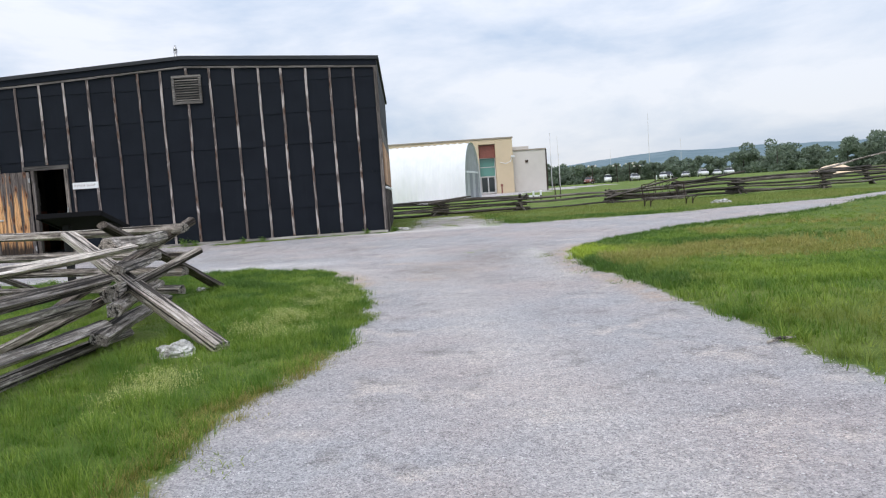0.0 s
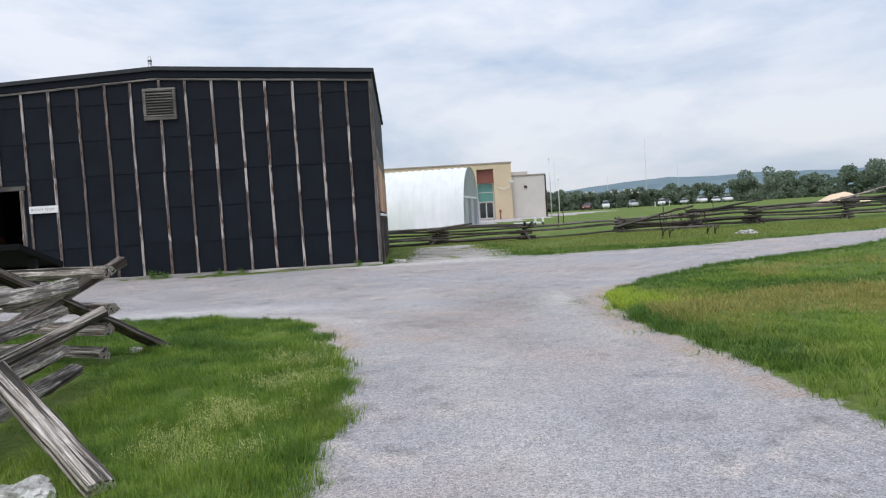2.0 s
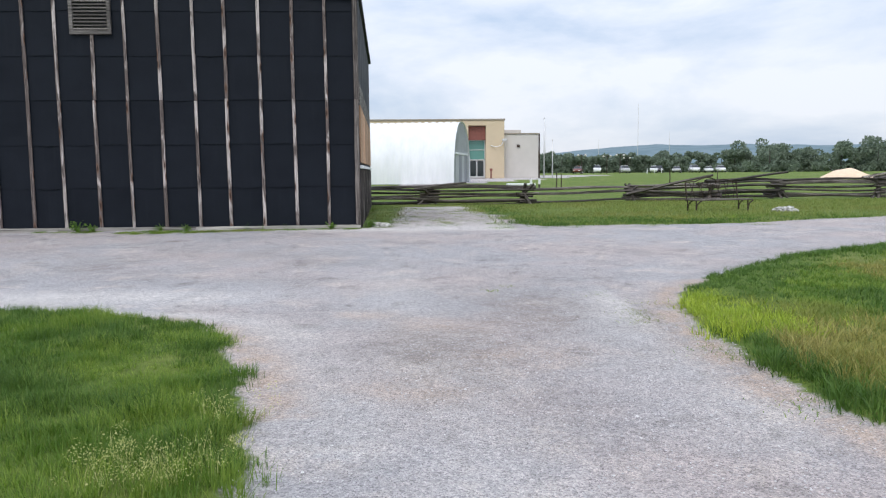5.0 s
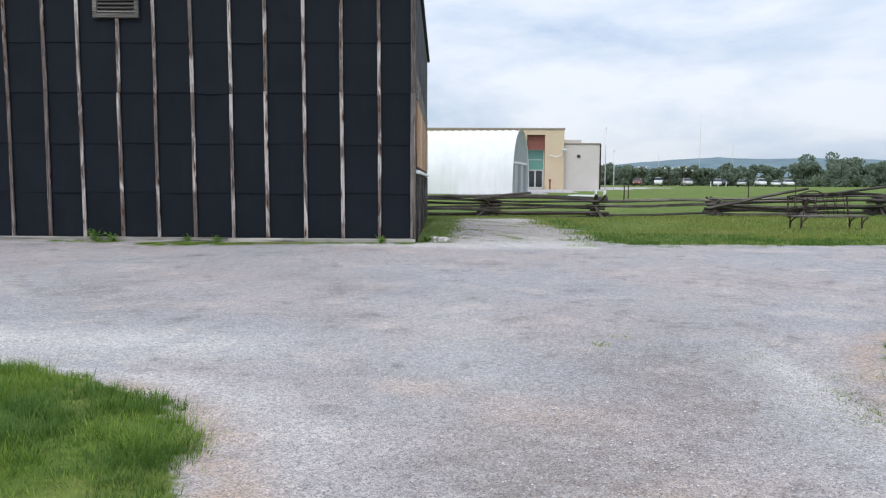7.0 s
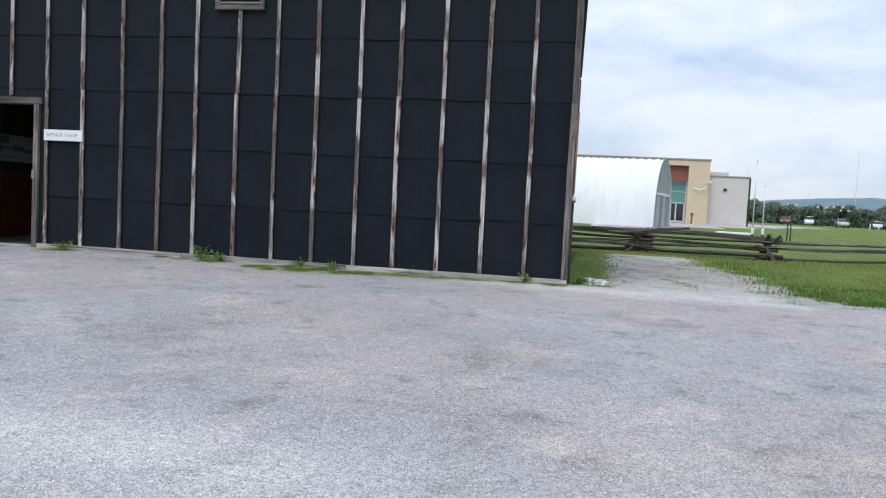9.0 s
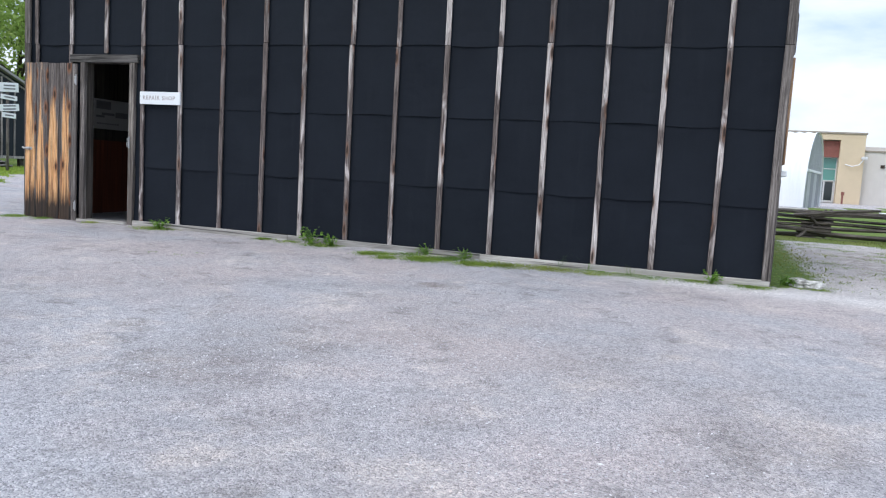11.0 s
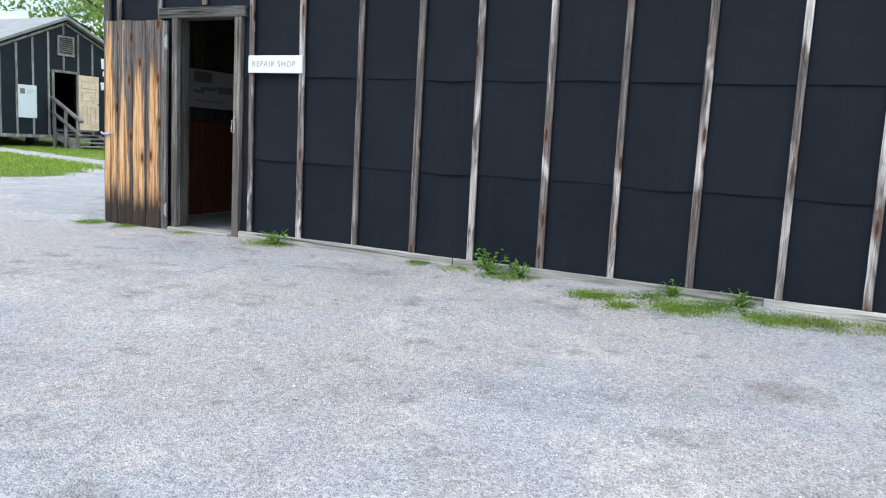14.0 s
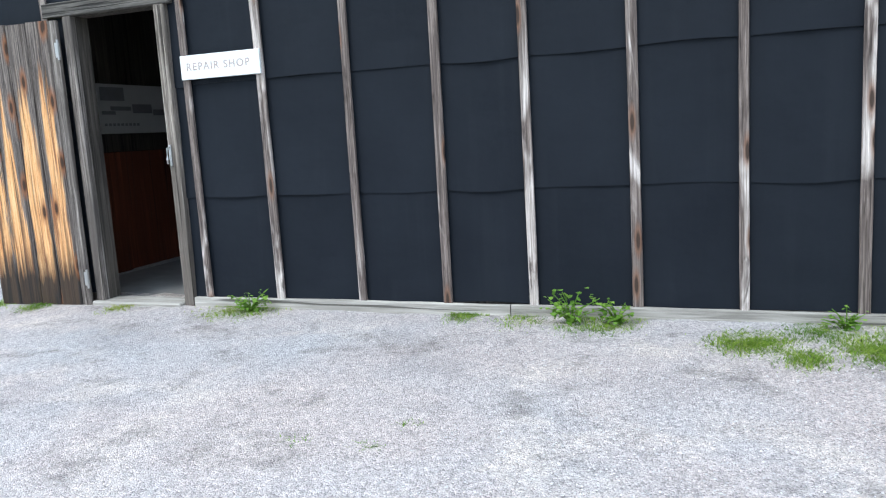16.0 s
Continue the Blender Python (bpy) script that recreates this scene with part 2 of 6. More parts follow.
def make_grass(name, dry=None, low=(0.11, 0.2, 0.026), mid=(0.205, 0.33, 0.046), high=(0.36, 0.45, 0.09), shade=(0.085, 0.19, 0.026), lime=(0.44, 0.54, 0.085)):
    """Blades that change from lush dark to lime over the lawn."""
    mt = Mat(name, 0.5, spec=0.3)
    c = mt.ramp(mt.island(), [(0.0, low), (0.5, mid), (1.0, high)])
    c = mt.mix(mt.grey(mt.noise(2.6, 4, 0.6), 0.44, 0.58, 0.0, 0.7), c, shade)
    c = mt.mix(mt.grey(mt.noise(0.42, 3, 0.6), 0.54, 0.68, 0.0, 0.38), c, lime)
    if dry:
        c = mt.mix(mt.grey(mt.noise(0.33, 3, 0.6), 0.38, 0.5, 0.7, 0.0), c, dry)
    mt.color(c)
    tr = mt.n.new("ShaderNodeBsdfTranslucent")
    mt.l.new(c, tr.inputs["Color"])
    mx = mt.n.new("ShaderNodeMixShader")
    mx.inputs[0].default_value = 0.42
    mt.l.new(mt.b.outputs[0], mx.inputs[1])
    mt.l.new(tr.outputs[0], mx.inputs[2])
    mt.l.new(mx.outputs[0], mt.n["Material Output"].inputs["Surface"])
    return mt.m


def make_door_boards():
    """Sun-bleached planks: grey weathered streaks over raw orange pine, charred dark at the foot."""
    mt = Mat("bleached_pine_boards", 0.75, spec=0.3)
    off = shifted(mt)
    g = mt.noise(1.0, 6, 0.7, mt.coords((85, 85, 2.4), offset=off), 0.6)
    p = mt.noise(1.0, 5, 0.66, mt.coords((15, 15, 0.6), offset=off), 0.9)
    warm = mt.ramp(g, [(0.32, (0.36, 0.135, 0.045)), (0.48, (0.68, 0.36, 0.15)), (0.68, (0.9, 0.6, 0.33))])
    vein = mt.noise(1.0, 4, 0.65, mt.coords((34, 34, 0.8), offset=off), 0.8)
    warm = mt.mix(mt.grey(vein, 0.5, 0.62, 0.0, 0.9), warm, (0.2, 0.08, 0.04))
    grey = mt.ramp(g, [(0.34, (0.028, 0.025, 0.024)), (0.5, (0.125, 0.104, 0.095)), (0.68, (0.31, 0.265, 0.235))])
    sepz = mt.n.new("ShaderNodeSeparateXYZ")
    mt.l.new(mt.tc, sepz.inputs[0])
    z = sepz.outputs["Z"]
    reach = mt.math("ADD", mt.grey(z, 0.9, 2.1, 0.1, -0.17), mt.grey(mt.random(), 0, 1, -0.07, 0.1))
    side = mt.math("ABSOLUTE", mt.math("ADD", sepz.outputs["X"], mt.grey(mt.random(), 0, 1, -0.03, 0.03)))
    bias = mt.math("ADD", reach, mt.grey(side, 0.025, 0.1, 0.1, -0.2))
    wide = mt.noise(1.0, 4, 0.6, mt.coords((9, 9, 0.75), offset=off), 0.9)
    field = mt.math("ADD", mt.math("ADD", mt.math("MULTIPLY", p, 0.45), mt.math("MULTIPLY", wide, 0.55)), bias)
    c = mt.mix(mt.grey(field, 0.49, 0.56), grey, warm)
    char = mt.noise(1.0, 4, 0.6, mt.coords((24, 24, 0.55), offset=off), 0.8)
    c = mt.mix(mt.grey(char, 0.55, 0.63, 0.0, 0.85), c, (0.045, 0.034, 0.029))
    foot = mt.grey(mt.math("ADD", z, mt.math("MULTIPLY", mt.noise(1.0, 4, 0.6, mt.coords((20, 20, 2), offset=off)), -0.62)), -0.08, 0.2, 0.95, 0.0)
    c = mt.mix(foot, c, (0.02, 0.017, 0.016))
    knots = knots_of(mt, 4.2, 1.25, off)
    c = mt.mix(mt.grey(knots, 0.07, 0.17, 0.8, 0.0), c, (0.26, 0.1, 0.04))
    c = mt.mix(mt.grey(knots, 0.04, 0.085, 0.95, 0.0), c, (0.035, 0.02, 0.014))
    mt.color(c)
    mt.bump(g, 0.5, 0.005)
    return mt.m


def make_plain(name, c, rough=0.7, metal=0.0, amount=0.12, scale=6.0, bump=0.1):
    mt = Mat(name, rough, metal)
    f = mt.noise(scale, 5, 0.65)
    lo = tuple(max(0.0, x * (1 - amount)) for x in c)
    hi = tuple(min(1.0, x * (1 + amount)) for x in c)
    mt.color(mt.ramp(f, [(0.3, lo), (0.7, hi)]))
    mt.bump(mt.noise(scale * 14, 3, 0.6), bump, 0.004)
    return mt.m


def make_leaf(name, dark, mid, light, rough=0.55, dry=None):
    mt = Mat(name, rough, spec=0.3)
    c = mt.ramp(mt.island(), [(0.0, dark), (0.5, mid), (1.0, light)])
    c = mt.mix(mt.grey(mt.noise(0.9, 3, 0.6), 0.4, 0.65, 0.0, 0.7), c, mid)
    mt.color(c)
    if dry:
        c = mt.mix(mt.grey(mt.noise(0.55, 3, 0.6), 0.5, 0.66, 0.0, 0.65), c, dry)
        mt.color(c)
    tr = mt.n.new("ShaderNodeBsdfTranslucent")
    mt.l.new(c, tr.inputs["Color"])
    mx = mt.n.new("ShaderNodeMixShader")
    mx.inputs[0].default_value = 0.45
    mt.l.new(mt.b.outputs[0], mx.inputs[1])
    mt.l.new(tr.outputs[0], mx.inputs[2])
    mt.l.new(mx.outputs[0], mt.n["Material Output"].inputs["Surface"])
    return mt.m


M_GROUND = make_ground()
M_TAR = make_tar("black_tar_paper", (0.0058, 0.0085, 0.014), (0.0118, 0.0156, 0.0225))
# same tar paper for the distant hut, lightened to paint in haze and glare
M_TAR_HAZED = make_tar("hazed_tar_paper", (0.014, 0.018, 0.025), (0.024, 0.029, 0.037))
M_BATTEN = make_batten()
M_FRAME = make_wood("grey_frame_timber", (0.048, 0.041, 0.037), (0.15, 0.13, 0.118), (0.34, 0.305, 0.28), 2, 1.0)
M_JAMB = make_wood("worn_jamb_timber", (0.06, 0.05, 0.043), (0.2, 0.172, 0.15), (0.44, 0.395, 0.35), 2, 1.0)
M_PALEFRAME = make_wood("pale_grey_trim_timber", (0.12, 0.11, 0.1), (0.33, 0.31, 0.285), (0.55, 0.52, 0.48), 2, 1.0)
M_FRAME_X = make_wood("grey_beam_timber", (0.07, 0.064, 0.06), (0.21, 0.195, 0.18), (0.40, 0.37, 0.34), 0, 1.0)
M_SILL = make_wood("pale_sill_board", (0.25, 0.235, 0.21), (0.48, 0.455, 0.415), (0.68, 0.65, 0.6), 0, 0.7)
def make_rail(name, dark, mid, light, pale_share):
    """Split cedar: silver-grey flat faces, long black splits, brown sheltered patches."""
    mt = Mat(name, 0.85, spec=0.25)
    off = shifted(mt)
    g = mt.noise(1.0, 6, 0.7, mt.coords((3.0, 75, 75), offset=off), 0.5)
    c = mt.ramp(g, [(0.34, dark), (0.5, mid), (0.66, light)])
    patch = mt.noise(1.0, 4, 0.6, mt.coords((2.4, 9, 9), offset=off), 0.5)
    c = mt.mix(mt.grey(patch, pale_share, pale_share + 0.12, 0.0, 0.8), c, mt.mix(g, dark, mid))
    c = mt.mix(mt.grey(mt.noise(1.0, 4, 0.7, mt.coords((6, 14, 14), offset=off)), 0.57, 0.66, 0.0, 0.6), c, light)
    split = mt.grey(mt.noise(1.0, 2, 0.5, mt.coords((0.55, 30, 30), offset=off), 0.3), 0.57, 0.61)
    fine = mt.grey(mt.noise(1.0, 2, 0.5, mt.coords((1.2, 85, 85), offset=off), 0.3), 0.58, 0.62)
    both = mt.math("MAXIMUM", split, mt.math("MULTIPLY", fine, 0.7))
    c = mt.mix(mt.math("MULTIPLY", both, 0.9), c, (0.02, 0.016, 0.014))
    tone = mt.grey(mt.random(), 0, 1, 0.8, 1.1)
    tc = mt.n.new("ShaderNodeCombineXYZ")
    for i in range(3):
        mt.l.new(tone, tc.inputs[i])
    mt.color(mt.mix(1.0, c, tc.outputs[0], "MULTIPLY"))
    mt.bump(mt.math("SUBTRACT", mt.math("MULTIPLY", g, 0.5), both), 0.9, 0.012)
    return mt.m


M_RAIL = make_rail("silvered_split_rail", (0.06, 0.047, 0.039), (0.33, 0.284, 0.245), (0.78, 0.71, 0.64), 0.5)
M_RAIL_PALE = make_rail("bleached_split_rail", (0.16, 0.128, 0.105), (0.56, 0.49, 0.425), (0.9, 0.84, 0.77), 0.62)
M_RAIL_BROWN = make_rail("brown_split_rail", (0.03, 0.024, 0.02), (0.14, 0.112, 0.094), (0.4, 0.34, 0.29), 0.44)
M_RAIL_FAR = make_wood("grey_fence_rail", (0.05, 0.042, 0.036), (0.15, 0.13, 0.115), (0.33, 0.295, 0.26), 0, 0.8, random_tone=0.6)
M_DOOR = make_door_boards()
M_ROOF = make_plain("dark_roof_felt", (0.028, 0.031, 0.036), 0.75, amount=0.3, scale=2.0)
M_PANEL = Mat("matt_black_panel", 0.85, spec=0.08).color((0.009, 0.009, 0.01)).m
M_BLACK = make_plain("matt_black_paint", (0.009, 0.009, 0.01), 0.7, amount=0.3)
M_GREYROOF = make_plain("grey_shingle_felt", (0.3, 0.295, 0.29), 0.85, amount=0.15, scale=1.5)
M_METAL = make_plain("galvanised_steel", (0.5, 0.5, 0.5), 0.4, 0.9, 0.15)
M_RUST = make_plain("rusted_iron", (0.07, 0.05, 0.04), 0.7, 0.6, 0.3)
M_WHITE = make_plain("white_sign_paint", (0.82, 0.84, 0.84), 0.5, amount=0.04)
M_INK = make_plain("dark_printing_ink", (0.19, 0.19, 0.195), 0.6)
M_STENCIL = make_plain("faded_stencil_paint", (0.4, 0.345, 0.33), 0.6, amount=0.3, scale=30)
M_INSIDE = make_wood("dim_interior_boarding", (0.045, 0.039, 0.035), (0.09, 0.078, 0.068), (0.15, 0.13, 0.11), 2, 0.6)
M_REDBROWN = make_wood("red_brown_wainscot", (0.11, 0.033, 0.019), (0.23, 0.068, 0.036), (0.34, 0.108, 0.056), 2, 0.6, rough=0.6)
M_CONCRETE = make_plain("worn_concrete_floor", (0.23, 0.225, 0.22), 0.85, amount=0.2, scale=3)
M_PAPER = make_plain("poster_paper", (0.46, 0.455, 0.45), 0.6, amount=0.04)
M_ORANGE = make_wood("orange_cedar_panel", (0.45, 0.24, 0.13), (0.68, 0.43, 0.27), (0.8, 0.58, 0.42), 2, 0.6)


# ---- mesh helpers ----
def box(bm, x0, x1, y0, y1, z0, z1, m=None, bevel=0.0):
    """Add a box between two corners, turned by m, with softened edges if asked."""
    vs = [bm.verts.new((x, y, z)) for z in (z0, z1) for y in (y0, y1) for x in (x0, x1)]
    fs = [bm.faces.new([vs[i] for i in q]) for q in ((0, 2, 3, 1), (4, 5, 7, 6), (0, 1, 5, 4), (2, 6, 7, 3), (0, 4, 6, 2), (1, 3, 7, 5))]
    if bevel:
        es = list({e for f in fs for e in f.edges})
        r = bmesh.ops.bevel(bm, geom=es, offset=bevel, segments=1, affect="EDGES", profile=0.5)
        vs = list({v for f in r["faces"] for v in f.verts} | {v for v in vs if v.is_valid})
    if m is not None:
        for v in vs:
            v.co = m @ v.co
    return bm


def tube(bm, pts, radii, sides=8, cap=True, flat=1.0):
    """A round bar through the points, with a radius at each."""
    rings = []
    for i, p in enumerate(pts):
        p = Vector(p)
        d = (Vector(pts[min(i + 1, len(pts) - 1)]) - Vector(pts[max(i - 1, 0)])).normalized()
        up = Vector((0, 0, 1)) if abs(d.z) < 0.95 else Vector((0, 1, 0))
        u = d.cross(up).normalized()
        w = u.cross(d).normalized()
        rings.append([bm.verts.new(p + radii[i] * (math.cos(2 * math.pi * k / sides) * u + flat * math.sin(2 * math.pi * k / sides) * w)) for k in range(sides)])
    for a, b in zip(rings, rings[1:]):
        for k in range(sides):
            bm.faces.new((a[k], a[(k + 1) % sides], b[(k + 1) % sides], b[k]))
    if cap:
        bm.faces.new(rings[0][::-1])
        bm.faces.new(rings[-1])
    return bm


def mesh_of(name, bm, mat, smooth=False):
    me = bpy.data.meshes.new(name)
    bm.normal_update()
    bm.to_mesh(me)
    bm.free()
    if mat:
        me.materials.append(mat)
    if smooth:
        me.shade_smooth()
    return me


def thing(name, label, category, group="", kind="", at=(0, 0, 0)):
    ob = tagged(new(name), label, category, group, kind)
    ob.location = at
    return ob


def part(name, bm, mat, parent=None, label="", smooth=False):
    ob = new(name, mesh_of(name, bm, mat, smooth))
    if parent is not None:
        ob.parent = parent
    if label:
        ob["label"] = label
    return ob


def solid(name, bm, mat, label, category, group="", kind="", smooth=False):
    return tagged(part(name, bm, mat, None, "", smooth), label, category, group, kind)


def ground_z(x, y):
    """Height of the ground over the plan."""
    z = np.interp(y, (-60, 0, 6, 13, 17, 20.2, 24, 31, 66, 95, 180, 400), (-0.1, 0.0, 0.05, 0.07, 0.10, 0.13, 0.11, 0.065, 0.2, 0.38, 0.45, 0.5))
    return z + np.clip(-12.5 - np.asarray(x, float), 0, 40) * 0.011


# ---- plan of lawns and gravel ----
LEFT_EDGE_Y = (-60, 2.7, 3.7, 4.5, 5.1, 6.2, 7.5, 8.5, 9.9, 10.7, 11.2, 11.65, 11.85, 12.1, 12.25)
LEFT_EDGE_X = (-1.3, -1.22, -1.2, -1.05, -0.82, -0.75, -0.84, -0.95, -1.32, -1.65, -2.0, -2.6, -3.5, -4.7, -30.0)
RIGHT_EDGE_Y = (-60, 3.8, 4.2, 5.1, 6.6, 7.5, 8.5, 9.3, 11.2, 12.4, 13.25)
RIGHT_EDGE_X = (2.6, 2.25, 2.12, 2.12, 2.02, 2.03, 1.92, 1.8, 1.85, 2.2, 2.8)
ROAD_X = (2.65, 4.7, 8.3, 13.7, 26.0, 60.0)
ROAD_NEAR = (13.25, 15.3, 17.4, 23.3, 32.0, 46.0)
ROAD_FAR_X = (-1.4, 1.56, 5.0, 7.0, 8.6, 12.0, 15.6, 27.0, 60.0)
ROAD_FAR = (20.5, 20.45, 20.6, 21.1, 21.9, 23.3, 26.6, 36.0, 51.0)


def lawn_cover(x, y):
    """How far inside a lawn a point lies, in metres, negative on gravel."""
    x, y = np.asarray(x, float), np.asarray(y, float)
    left = np.minimum(np.interp(y, LEFT_EDGE_Y, LEFT_EDGE_X) - x, 12.25 - y)
    right = np.minimum(x - np.interp(y, RIGHT_EDGE_Y, RIGHT_EDGE_X), np.interp(x, ROAD_X, ROAD_NEAR) - y)
    far = np.minimum(y - np.interp(x, ROAD_FAR_X, ROAD_FAR), x + 2.1)
    patch = np.minimum(np.minimum(x + 0.85, 2.0 - 0.1 * (y - 21) + 0.25 * np.sin(2.1 * y) * np.sin(0.8 * y + 1.0) - x), 30.4 - y)
    patch = np.where(patch > 0, patch, 0.7 * patch)
    far = np.minimum(far, -0.4 * patch)
    edge = np.interp(y, (-60, 20, 22, 24, 26, 27, 30, 34, 200), (-17.2, -17.2, -17.3, -17.9, -19.5, -20.5, -24.0, -26.0, -26.0))
    west = np.minimum(edge - x, y - 14.0)
    lane = 0.7 - np.abs(y - (28.1 - 0.19 * (x + 22.5)))
    west = np.minimum(west, np.where(x < -20, -lane, 9.0))
    apron = np.minimum(np.minimum(y - (60 + 2.2 * x), 114 + 0.6 * x - y), np.minimum(30 - x, x + 2))
    behind = np.minimum(y - 31.5, 40.0)
    apron = np.minimum(apron, y - 58)
    return np.minimum(np.maximum.reduce([left, right, far, west, behind]), -apron)


def grid_line(dense_lo, dense_hi, step, lo, hi):
    a = list(np.arange(dense_lo, dense_hi + 1e-6, step))
    s, v = step, a[-1]
    while v < hi:
        s *= 1.18
        v += s
        a.append(min(v, hi))
    s, v, front = step, a[0], []
    while v > lo:
        s *= 1.18
        v -= s
        front.append(max(v, lo))
    return np.array(front[::-1] + a)


def build_ground():
    gx, gy = grid_line(-13, 13, 0.1, -2600, 2600), grid_line(-2.5, 31.5, 0.1, -900, 3200)
    X, Y = np.meshgrid(gx, gy)
    Z = ground_z(X, Y)
    cover = lawn_cover(X, Y)
    near = np.exp(-((X + 1) / 30) ** 2 - ((Y - 14) / 30) ** 2)
    rng = np.random.default_rng(4)
    rough = rng.normal(0, 1, Z.shape)
    wave = np.sin(X * 1.3 + 0.7 * np.sin(Y * 0.9)) * np.sin(Y * 1.1 + 0.5 * np.sin(X * 0.7))
    Z = Z + near * (0.012 * wave + 0.004 * rough) + np.clip(cover, 0, 0.4) * 0.08 * near
    inside = (X > -11.5) & (X < -1.7) & (Y > WALL_Y + 0.3) & (Y < 29.8)
    Z = np.where(inside, Z - 0.12, Z)
    nx, ny = len(gx), len(gy)
    co = np.stack([X, Y, Z], -1).reshape(-1, 3)
    i = np.arange(nx * ny).reshape(ny, nx)
    quads = np.stack([i[:-1, :-1], i[:-1, 1:], i[1:, 1:], i[1:, :-1]], -1).reshape(-1, 4)
    me = bpy.data.meshes.new("ground")
    me.from_pydata(co.tolist(), [], quads.tolist())
    me.shade_smooth()
    at = me.attributes.new("grass", "FLOAT", "POINT")
    at.data.foreach_set("value", np.clip(0.5 + cover * 1.6, 0, 1).astype(np.float32).ravel())
    fines = np.interp(Y, (10.5, 12.0), (0.35, 1.0)) * np.exp(-((cover + 0.45) / 0.45) ** 2) * (X < 1.5) * (X > -12) * (Y > 8.5)
    fines = np.maximum(fines, np.exp(-((X + 4.2) / 2.6) ** 4 - ((Y - 12.55) / 0.42) ** 2))
    fines = np.maximum(fines, 0.3 * np.exp(-((X - 0.3 + 0.12 * (Y - 6)) / 0.35) ** 2) * (Y < 14))
    at2 = me.attributes.new("fines", "FLOAT", "POINT")
    at2.data.foreach_set("value", np.clip(fines, 0, 1).astype(np.float32).ravel())
    dirt = 1.0 * np.exp(-((X + 4.28 + 0.3 * (Y - 18.1)) / 0.22) ** 4 - ((Y - 18.1 - 0.3 * (X + 4.28)) / 0.2) ** 4)
    streak = 0.5 + 0.5 * np.sin(2.6 * X + 1.1 * Y + 1.4 * np.sin(0.9 * Y - 0.6 * X)) * np.sin(1.7 * Y - 0.8 * X + 1.2 * np.sin(1.3 * X))
    dirt = np.maximum(dirt, (0.2 + 0.8 * streak) * np.exp(-((X - 0.35 - 0.1 * (Y - 11)) / 1.25) ** 2 - ((Y - 11) / 2.6) ** 2))
    dirt = np.maximum(dirt, 0.6 * streak * np.exp(-((X + 4.5) / 4.0) ** 2 - ((Y - 15.3) / 2.2) ** 2))
    dirt = np.maximum(dirt, 0.95 * np.exp(-((X - 0.4) / 1.6) ** 2 - ((Y - 25.5) / 4.2) ** 4))
    tan = np.exp(-((cover + 0.14) / 0.17) ** 2) * (Y < 13.4) * np.where(X < 0, (Y > 9.0) * (X > -2.9), (Y > 6.5))
    for tx, ty, r in ((-0.69, 11.56, 0.16), (-0.25, 11.31, 0.14), (-0.04, 11.07, 0.18), (0.5, 10.2, 0.3), (-0.3, 9.4, 0.25)):
        tan = np.maximum(tan, 0.55 * np.exp(-((X - tx) / (1.7 * r)) ** 2 - ((Y - ty) / r) ** 2))
    at4 = me.attributes.new("tan", "FLOAT", "POINT")
    at4.data.foreach_set("value", np.clip(tan, 0, 1).astype(np.float32).ravel())
    at3 = me.attributes.new("dirt", "FLOAT", "POINT")
    at3.data.foreach_set("value", np.clip(dirt, 0, 1).astype(np.float32).ravel())
    me.materials.append(M_GROUND)
    return tagged(new("ground", me), "pale grey crushed gravel and green turf", "ground", kind="structure")


build_ground()

# ---- repair shop ----
SX0, SX1 = -11.68, -1.42          # front wall ends
EAVE, RIDGE, RIDGE_X = 4.68, 4.97, -6.45
DEPTH = 10.0
SKEW = -0.021
BATTEN_STEP = 0.633
DOOR = (-10.57, -9.79, 0.16, 2.37)
SHOP_M = pose(-5, 20.3, 0, 0, 0, 1.5) @ pose(5, -WALL_Y, 0)     # the shop stands a little askew


def wall_top(x):
    return np.interp(x, (SX0, RIDGE_X, SX1), (EAVE, RIDGE, EAVE))


shop = thing("repair_shop", "black tar-papered gabled shed with weathered wooden battens", "building")
shop.matrix_basis = SHOP_M


def shop_front():
    bm = bmesh.new()
    y0, y1 = WALL_Y + 0.02, WALL_Y + 0.14
    for x0, x1, z0 in ((SX0, DOOR[0], 0.02), (DOOR[0], DOOR[1], DOOR[3]), (DOOR[1], RIDGE_X, 0.02), (RIDGE_X, SX1, 0.02)):
        lo = [bm.verts.new((x, y, z)) for y in (y0, y1) for x, z in ((x0, z0), (x1, z0), (x1, wall_top(x1)), (x0, wall_top(x0)))]
        for q in ((0, 1, 2, 3), (7, 6, 5, 4), (0, 4, 5, 1), (1, 5, 6, 2), (2, 6, 7, 3), (3, 7, 4, 0)):
            bm.faces.new([lo[i] for i in q])
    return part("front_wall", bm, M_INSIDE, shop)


shop_front()


def side_x(x0, y):
    return x0 + SKEW * (y - WALL_Y)


